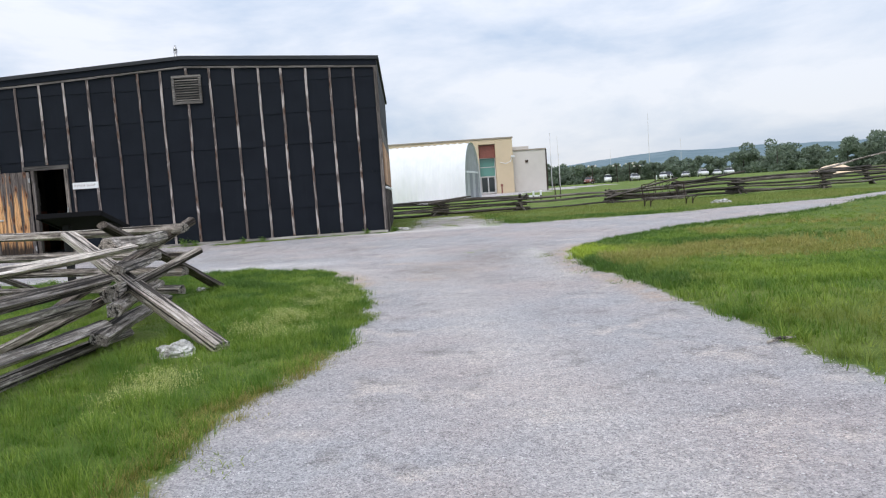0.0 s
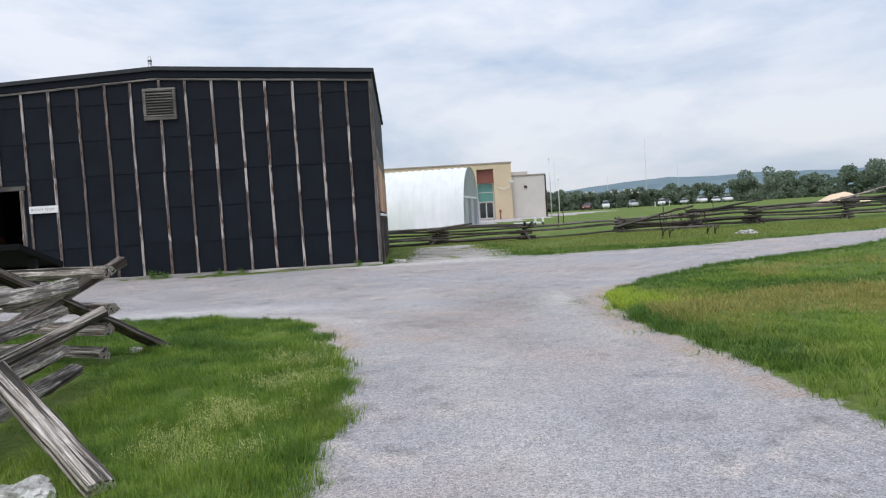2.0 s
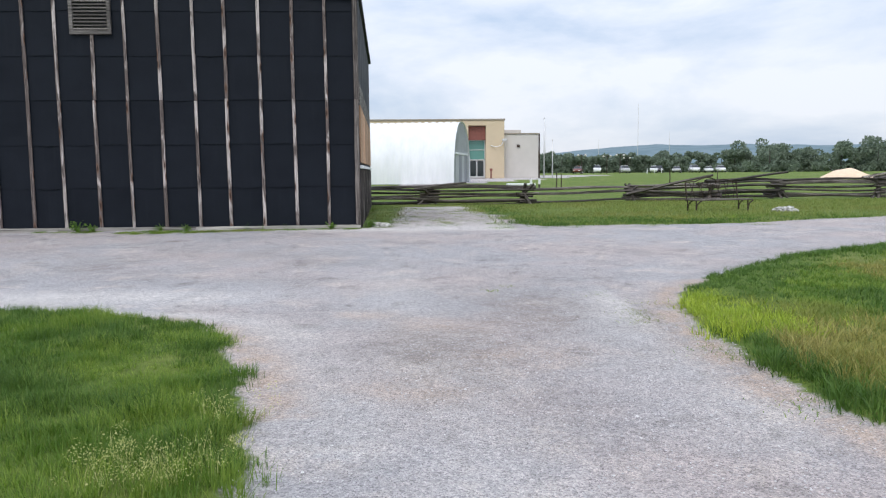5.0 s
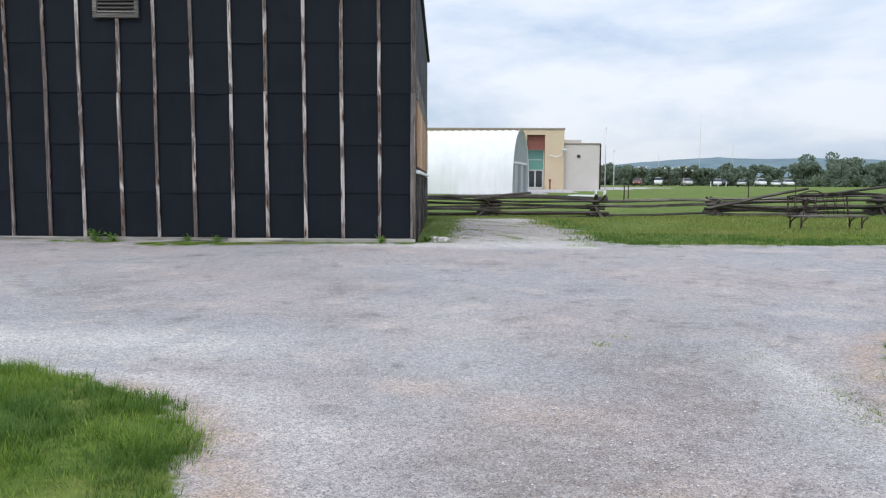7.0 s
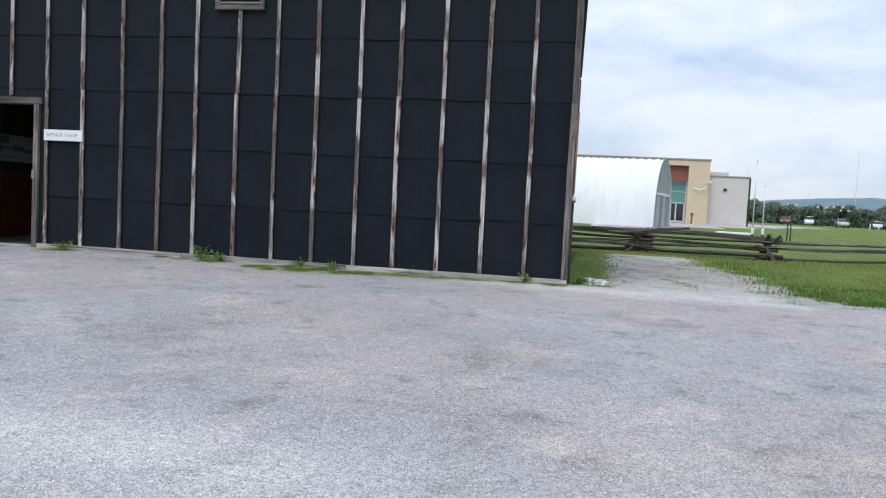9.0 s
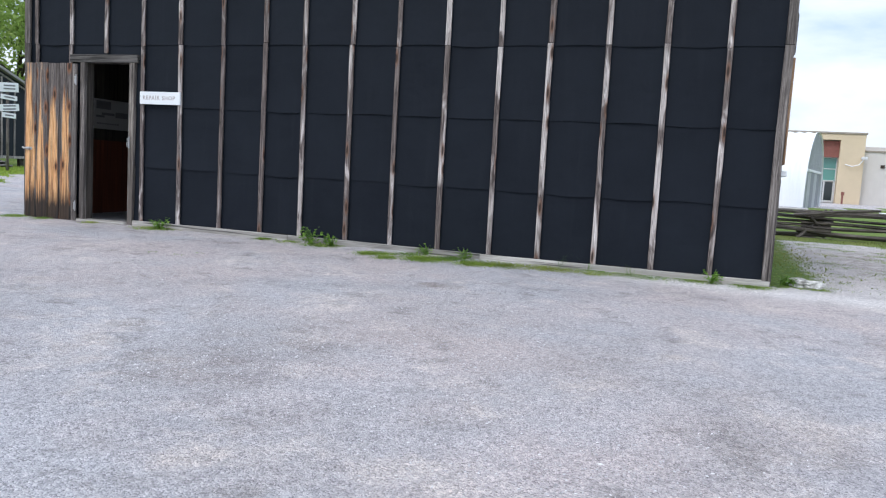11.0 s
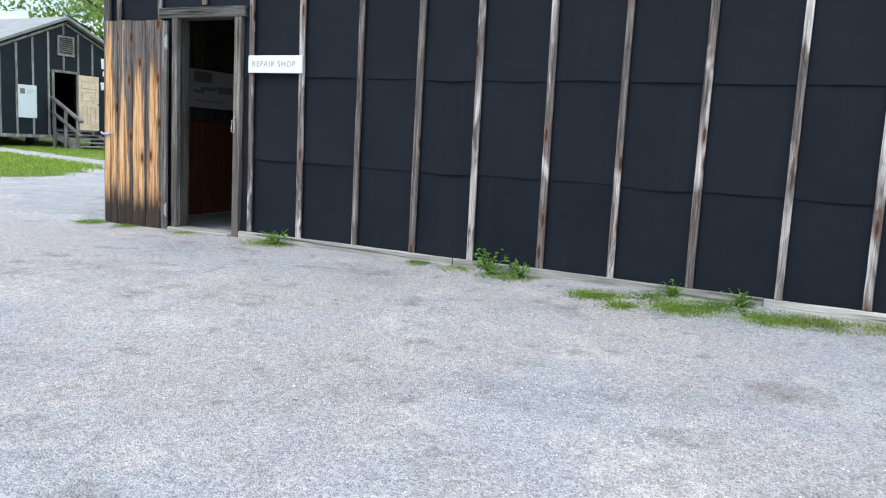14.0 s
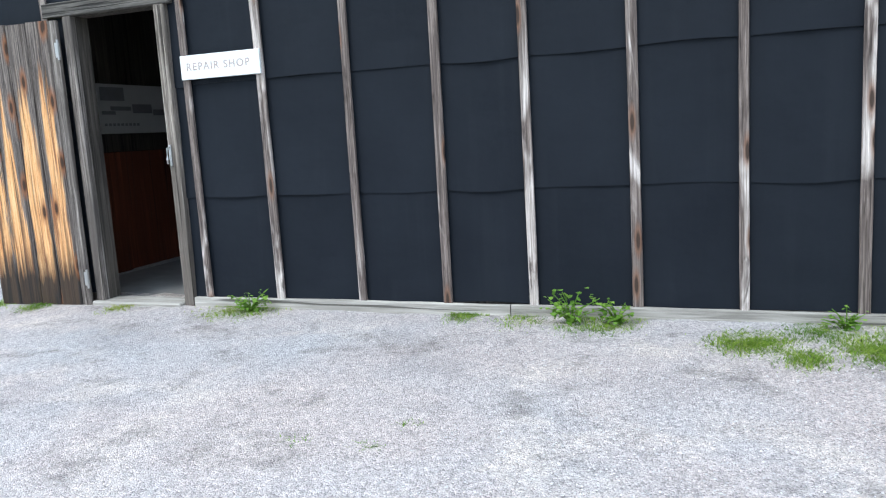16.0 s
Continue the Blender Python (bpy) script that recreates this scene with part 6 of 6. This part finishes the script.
# ---- grass, weeds, loose gravel ----
def blades(name, pts, height, width, rg, mat, label, lean=0.45, tuft=0, spread=0.03):
    """Bent grass blades, three triangles each; tuft: so many to a tussock, falling outwards."""
    a = rg.uniform(0, 2 * np.pi, len(pts))
    if tuft:
        height = np.repeat(np.broadcast_to(height, len(pts)) * rg.uniform(0.65, 1.35, len(pts)), tuft)
        pts = np.repeat(pts, tuft, 0)
        a = rg.uniform(0, 2 * np.pi, len(pts))
        r = spread * np.abs(rg.normal(0, 1, len(pts)))
        pts = pts + np.stack([np.cos(a) * r, np.sin(a) * r, np.zeros(len(pts))], 1)
        a = a + rg.normal(0, 0.5, len(pts))
    n = len(pts)
    dirv = np.stack([np.cos(a), np.sin(a), np.zeros(n)], 1)
    side = np.stack([-np.sin(a), np.cos(a), np.zeros(n)], 1)
    h = height * rg.uniform(0.55, 1.35, n)
    ln = (lean * rg.uniform(0.2, 1.3, n) * h)[:, None]
    w = (width * rg.uniform(0.7, 1.3, n))[:, None]
    up = np.stack([np.zeros(n), np.zeros(n), h], 1)
    b0, b1 = pts - side * w / 2, pts + side * w / 2
    mid = pts + up * 0.6 + dirv * ln * 0.35
    m0, m1 = mid - side * w * 0.4, mid + side * w * 0.4
    tip = pts + up + dirv * ln
    co = np.stack([b0, b1, m1, m0, tip], 1).reshape(-1, 3)
    i = np.arange(n)[:, None] * 5
    tri = np.concatenate([i + np.array([0, 1, 2]), i + np.array([0, 2, 3]), i + np.array([3, 2, 4])], 1).reshape(-1, 3)
    return tagged(new(name, from_arrays(name, co, tri, mat)), label, "grass", kind="stuff")


def patchy(x, y, s=1.0):
    return 0.5 + 0.25 * (np.sin(1.9 * s * x + 1.3 * np.sin(1.1 * s * y)) + np.sin(2.3 * s * y + 1.7 * np.sin(1.4 * s * x + 1)))


def scatter(rg, x0, x1, y0, y1, n, inset=0.0, edge=0.12):
    """Points on the lawns, ragged at their edges."""
    x, y = rg.uniform(x0, x1, n), rg.uniform(y0, y1, n)
    c = lawn_cover(x, y) + rg.normal(0, edge, n) - inset + 0.22 * (patchy(x, y, 3.1) - 0.5)
    keep = c > 0
    x, y, c = x[keep], y[keep], c[keep]
    return np.stack([x, y, ground_z(x, y) + np.clip(c, 0, 0.4) * 0.05 - 0.005], 1), c


def wall_shift(x):
    """How far the skewed front wall stands behind the plain wall line."""
    return 0.08 + 0.0262 * (x + 5)


def lawn():
    rg = np.random.default_rng(33)
    p, c = scatter(rg, -9.0, -0.5, 0.8, 12.6, 25000, edge=0.03)
    p2, c2 = scatter(rg, -5.0, -1.2, 8.6, 12.3, 2600, edge=0.03)
    p, c = np.concatenate([p, p2]), np.concatenate([c, c2])
    keep = rg.uniform(0, 1, len(p)) < np.clip(1.15 - 0.2 * (-1.5 - p[:, 0]), 0.1, 1)
    p, c = p[keep], c[keep]
    clear = np.hypot(p[:, 0] + 2.0, p[:, 1] - 5.42) > 0.17
    p, c = p[clear], c[clear]
    tall = 0.03 + (0.016 + 0.07 * patchy(p[:, 0], p[:, 1], 5.5) * patchy(p[:, 0], p[:, 1], 2.1) * 1.1) * np.clip(c * 3 + 0.55, 0.4, 1)
    ys = np.clip(p[:, 1], 3.1, 8.8)
    by_fence = np.abs(p[:, 0] - np.interp(ys, (3.1, 6.3, 8.75), (-2.95, -2.68, -3.12))) < 0.32
    tall = np.where(by_fence & (p[:, 1] < 9.2), tall * 0.4, tall) * np.interp(p[:, 1], (8.0, 10.0), (1.0, 0.82))
    deep = (p[:, 1] > 8.3) & (patchy(p[:, 0], p[:, 1], 2.4) + rg.normal(0, 0.15, len(p)) > 0.5)
    blades("lawn_grass", p[~deep], tall[~deep], 0.0033, rg, M_GRASS, "lush bright green uncut grass", 0.8, 25, 0.05)
    blades("lawn_grass", p[deep], tall[deep], 0.0033, rg, M_GRASS_DARK, "deep green uncut grass at the lawn's corner", 0.8, 25, 0.05)
    p, c = scatter(rg, -2.6, -0.85, 3.6, 9.6, 9000, inset=0.1)
    bed = np.exp(-((p[:, 0] + 1.42 - 0.08 * (p[:, 1] - 5.0)) / 0.36) ** 2) * np.interp(p[:, 1], (5.3, 6.0, 8.6, 9.6), (0, 1, 1, 0.3))
    bed = np.maximum(bed, 0.8 * np.exp(-((p[:, 0] + 1.76) / 0.35) ** 2 - ((p[:, 1] - 4.4) / 0.6) ** 2))
    k = patchy(p[:, 0], p[:, 1], 3.3) * bed > rg.uniform(0.2, 0.62, len(p))
    q = p[k]
    n = len(q)
    blades("seed_stalks", q, 0.085, 0.002, rg, M_GRASS_PALE, "thin pale stalks of seeding grass", 0.5, 3, 0.03)
    q = q + np.column_stack([rg.normal(0, 0.03, (n, 2)), rg.uniform(0.05, 0.11, n)])
    co, tri = leaf_cloud(rg, q, np.full(n, 0.035), n * 14, 0.0048)
    tagged(new("seed_heads", from_arrays("seed_heads", co, tri, M_GRASS_PALE)), "pale seeding grass heads", "grass", kind="stuff")
    p, c = scatter(rg, 1.3, 14.0, 1.5, 23.0, 28000, edge=0.03)
    keep = rg.uniform(0, 1, len(p)) < np.clip(1.3 - 0.16 * (p[:, 0] - 2), 0.15, 1)
    p, c = p[keep], c[keep]
    p2, c2 = scatter(rg, 1.3, 5.0, 6.8, 14.2, 4500, edge=0.03)
    p, c = np.concatenate([p, p2]), np.concatenate([c, c2])
    tall = 0.04 + 0.055 * patchy(p[:, 0], p[:, 1], 0.6) * np.clip(1.5 - c, 0.5, 1)
    px, py = p[:, 0] + rg.normal(0, 0.12, len(p)), p[:, 1] + rg.normal(0, 0.15, len(p))
    wob = 0.35 * (patchy(px, py, 0.9) - 0.5)
    lime = (px < 2.55 + wob) & (py > 10.4 + wob) & (py < 12.6 + wob)
    straw = ~lime & (np.abs(py - (9.95 + 0.12 * (px - 2.5)) + 2 * wob) < 0.95) & (px > 2.0) & (px < 7.5) & (c > 0.2)
    straw |= ~lime & (np.abs(py - (13.6 + 0.2 * (px - 5)) + 3 * wob) < 0.4) & (px > 4.5) & (px < 9)
    dark = ~lime & ~straw & (((py > 12.2 + 2 * wob) & (c < 0.9)) | ((py > 7.2 + wob) & (c < 0.5 + wob)) | ((np.abs(py - 11.5 + wob) < 0.7) & (px > 3.4) & (px < 7)))
    for mask, mt, hf, label in ((lime, M_GRASS_LIME, 1.1, "young lime-green grass at the lawn's corner"), (straw, M_GRASS_BROWN, 1.15, "dry straw-brown grass within the lawn"),
                                (dark, M_GRASS_DARK, 0.9, "dark green grass fringing the lawn"), (~(lime | straw | dark), M_GRASS_DRY, 1.0, "soft green mown grass with dry patches")):
        blades("lawn_grass", p[mask], tall[mask] * hf, 0.0062, rg, mt, label, 1.0, 15, 0.05)
    p, c = scatter(rg, 1.3, 9.0, 2.5, 18.0, 26000, edge=0.03)
    k = (c < 0.32) & (patchy(p[:, 0], p[:, 1], 1.3) > 0.42)
    for mask, mt, label in ((k & (p[:, 1] > 7.4) & ((p[:, 1] < 9.6) | (p[:, 1] > 12.4)), M_GRASS_DARK, "taller dark green grass fringing the gravel"), (k & (p[:, 1] < 7.4), M_GRASS, "long bright green grass falling over the gravel")):
        blades("edge_grass", p[mask], 0.055, 0.005, rg, mt, label, 0.7, 20, 0.04)
    p, c = scatter(rg, -5.0, -0.6, 3.5, 12.6, 9000, edge=0.03)
    k = (c < 0.36) & (patchy(p[:, 0], p[:, 1], 1.7) > 0.58) & (p[:, 1] > 5)
    blades("edge_grass", p[k], 0.055, 0.0036, rg, M_GRASS_DARK, "dark lush grass clumps at the lawn edge", 0.65, 22, 0.035)
    p, c = scatter(rg, -1.8, -0.6, 1.5, 9.2, 16000, edge=0.05)
    k = (c < 0.16) & (patchy(p[:, 0], p[:, 1], 2.3) > 0.45)
    for mask, mt, label in ((k & (p[:, 1] < 5.2), M_GRASS_BROWN, "short straw-coloured grass at the gravel edge"), (k & (p[:, 1] >= 5.2) & (rg.uniform(0, 1, len(p)) < 0.6), M_GRASS_DRY, "short pale green grass at the gravel edge")):
        blades("edge_grass", p[mask], 0.035, 0.0034, rg, mt, label, 1.2, 16, 0.04)
    p, c = scatter(rg, -2.5, 17.0, 20.3, 33.0, 60000)
    tall = (0.045 + 0.04 * patchy(p[:, 0], p[:, 1], 0.5)) * np.where(p[:, 0] < 1.0, 0.55, 1.0)
    tall = np.where(c < 0.8, tall * 0.7, tall)
    rim = (c < 0.02 + 0.3 * patchy(p[:, 0], p[:, 1], 0.8)) & (p[:, 0] > 1.5)
    blades("lawn_grass", p[rim], tall[rim], 0.016, rg, M_GRASS_DARK, "dark green grass along the gravel road")
    blades("lawn_grass", p[~rim], tall[~rim], 0.016, rg, M_GRASS_OLIVE, "short olive-green grass before the rail fence")
    p, c = scatter(rg, -30, -16.5, 20.5, 36, 50000)
    blades("lawn_grass", p, 0.06, 0.02, rg, M_GRASS_YARD, "bright green grass round the hut")
    # sparse tufts strewn over the gravel
    spots = [(0.65, 12.97, 0.12), (0.45, 12.7, 0.1), (1.38, 12.3, 0.3), (1.55, 11.5, 0.35), (1.5, 11.2, 0.25), (0.3, 21.0, 0.35), (1.0, 22.5, 0.5), (0.7, 24, 0.5), (-0.6, 22.5, 0.5), (0.2, 26, 0.6), (1.6, 23.2, 0.5), (1.3, 21.4, 0.4), (0.1, 23.4, 0.4), (-0.5, 24.6, 0.5), (1.1, 27.2, 0.5), (2.2, 21.6, 0.5), (-0.3, 28.6, 0.5), (-0.9, 20.8, 0.3),
             (-7.52, 18.07, 0.1), (-7.19, 18.1, 0.09), (1.7, 10.2, 0.3), (1.75, 9.0, 0.3), (1.8, 7.9, 0.25), (-1.0, 4.4, 0.2), (-1.05, 3.2, 0.2), (-0.7, 6.9, 0.15)]
    spots += [(1.72, 11.91, 0.25), (1.43, 12.41, 0.22), (1.56, 11.53, 0.2), (1.91, 11.77, 0.2), (1.93, 8.91, 0.16), (1.85, 9.5, 0.16), (1.78, 10.0, 0.16), (1.95, 8.3, 0.16), (-7.12, 18.35, 0.07)]
    spots += [(rg.uniform(-0.9, 2.2), rg.uniform(20.7, 30), rg.uniform(0.12, 0.4)) for _ in range(70)]
    spots += [(rg.uniform(1.2, 7.0), rg.uniform(20.0, 20.6), rg.uniform(0.1, 0.3)) for _ in range(16)]
    out = []
    for x, y, r in spots:
        n = int(110 * r / 0.3)
        q = rg.normal(0, 1, (n, 2)) * r * 0.42 + np.array([x, y])
        out.append(np.column_stack([q, ground_z(q[:, 0], q[:, 1])]))
    # strip of grass at the foot of the shop wall
    for x, y, r, n in ((-9.2, 20.08, 0.25, 500), (-7.5, 20.12, 0.12, 200), (-7.1, 20.05, 0.15, 130), (-6.6, 20.02, 0.24, 420), (-5.74, 19.74, 0.2, 900), (-5.5, 19.5, 0.12, 300), (-5.1, 19.7, 0.24, 1100), (-4.5, 19.72, 0.22, 700), (-5.4, 20.0, 0.2, 350), (-4.9, 19.98, 0.28, 600), (-4.2, 19.85, 0.3, 700), (-3.7, 19.9, 0.28, 600), (-3.2, 19.95, 0.3, 450), (-2.7, 20.02, 0.3, 350), (-2.2, 20.12, 0.25, 250), (-1.6, 20.1, 0.2, 300), (-11.6, 19.95, 0.18, 500), (-11.1, 20.0, 0.12, 200), (-10.3, 20.05, 0.1, 120)):
        n = int(2.3 * n)
        q = rg.normal(0, 1, (n, 2)) * np.array([r * 0.52, 0.05 + r * 0.28]) + np.array([x, y])
        q[:, 1] = np.minimum(q[:, 1], WALL_Y - 0.06) + wall_shift(q[:, 0])
        out.append(np.column_stack([q, ground_z(q[:, 0], q[:, 1])]))
    blades("grass_tufts", np.concatenate(out), 0.016, 0.005, rg, M_GRASS_DRY, "sparse grass tufts growing in the gravel", 2.6)
    wisps = np.array([(-2.87, 20.2, 0.13), (-2.82, 20.2, 0.13), (-3.62, 20.18, 0.13), (-3.3, 20.18, 0.13)])
    blades("tall_wisps", wisps, 0.12, 0.004, rg, M_GRASS_DARK, "tall wispy grass against the wall foot", 0.9, 9, 0.03)


lawn()


def weed(x, y, size, seed, label):
    rg = np.random.default_rng(seed)
    t = thing("weed_plant", label, "plant", "weeds at the wall", at=(x, y, float(ground_z(x, y))))
    tips = []
    for k in range(14):
        a, r = rg.uniform(0, 6.28), size * rg.uniform(0.25, 0.95)
        q = (r * math.cos(a), -abs(r * math.sin(a)) * 0.7, size * rg.uniform(0.3, 0.95))
        bm = bmesh.new()
        tube(bm, [(0, 0, -0.02), (q[0] * 0.4, q[1] * 0.4, q[2] * 0.6), q], [0.005, 0.004, 0.003], 5)
        part("stem", bm, M_WEED, t)
        tips.append(q)
    bm = bmesh.new()
    for q in tips:
        for _ in range(7):
            c = Vector(q) * rg.uniform(0.45, 1.05) + Vector(rg.normal(0, size * 0.09, 3))
            c.z = max(c.z, 0.01)
            d = Vector((rg.normal(), rg.normal(), rg.normal() * 0.35)).normalized()
            s = d.cross(Vector((0, 0, 1))).normalized()
            l, w = size * rg.uniform(0.10, 0.2), size * rg.uniform(0.06, 0.11)
            dn = Vector((0, 0, -0.3 * l))
            v = [bm.verts.new(p) for p in (c, c + d * l * 0.35 + s * w, c + d * l * 0.75 + s * w * 0.7 + dn * 0.5, c + d * l + dn, c + d * l * 0.75 - s * w * 0.7 + dn * 0.5, c + d * l * 0.35 - s * w)]
            bm.faces.new(v[:4])
            bm.faces.new((v[0], v[3], v[4], v[5]))
    part("foliage", bm, M_WEED, t)


for k, (x, y, s) in enumerate(((-9.12, 20.08, 0.18), (-6.78, 20.06, 0.22), (-6.5, 20.08, 0.17), (-5.25, 20.1, 0.15), (-4.75, 20.08, 0.14), (-2.0, 20.08, 0.16), (-1.25, 20.5, 0.15))):
    weed(x, y + float(wall_shift(x)), s, 60 + k, "leafy green weed growing at the wall foot")


def pebbles():
    rg = np.random.default_rng(77)
    n = 120000
    x, y = rg.uniform(-9.0, 3.0, n), rg.uniform(1.5, 19.9, n)
    near_path = np.abs(x - np.interp(y, (0, 8, 12, 15, 19.9), (0.1, -0.2, -1.5, -4.0, -7.0)))
    keep = (lawn_cover(x, y) < 0.05) & (rg.uniform(0, 1, n) < np.clip(1.4 - near_path / 4.5, 0.12, 1))
    x, y = x[keep], y[keep]
    n = len(x)
    s = rg.uniform(0.003, 0.0072, n) * np.where(rg.uniform(0, 1, n) > 0.995, 1.7, 1.0)
    shape = np.array([(1, 0, 0), (0, 1, 0), (-1, 0, 0), (0, -1, 0), (0, 0, 0.7)], float)
    v = shape[None] * s[:, None, None] * rg.uniform(0.6, 1.3, (n, 5, 1))
    a = rg.uniform(0, 6.28, n)
    ca, sa = np.cos(a)[:, None], np.sin(a)[:, None]
    co = np.stack([v[..., 0] * ca - v[..., 1] * sa + x[:, None], v[..., 0] * sa + v[..., 1] * ca + y[:, None], v[..., 2] + (ground_z(x, y) + 0.1 * s)[:, None]], -1)
    f = np.array([(0, 1, 4), (1, 2, 4), (2, 3, 4), (3, 0, 4)])
    tri = (np.arange(n)[:, None, None] * 5 + f[None]).reshape(-1, 3)
    mt = Mat("crushed_limestone_chips", 0.9, spec=0.2)
    mt.color(mt.ramp(mt.island(), [(0.0, (0.3, 0.29, 0.29)), (0.3, (0.5, 0.485, 0.49)), (0.75, (0.6, 0.585, 0.585)), (1.0, (0.74, 0.725, 0.71))]))
    tagged(new("loose_gravel", from_arrays("loose_gravel", co.reshape(-1, 3), tri, mt.m)), "loose pale crushed stone chips on the path", "gravel", kind="stuff")


pebbles()
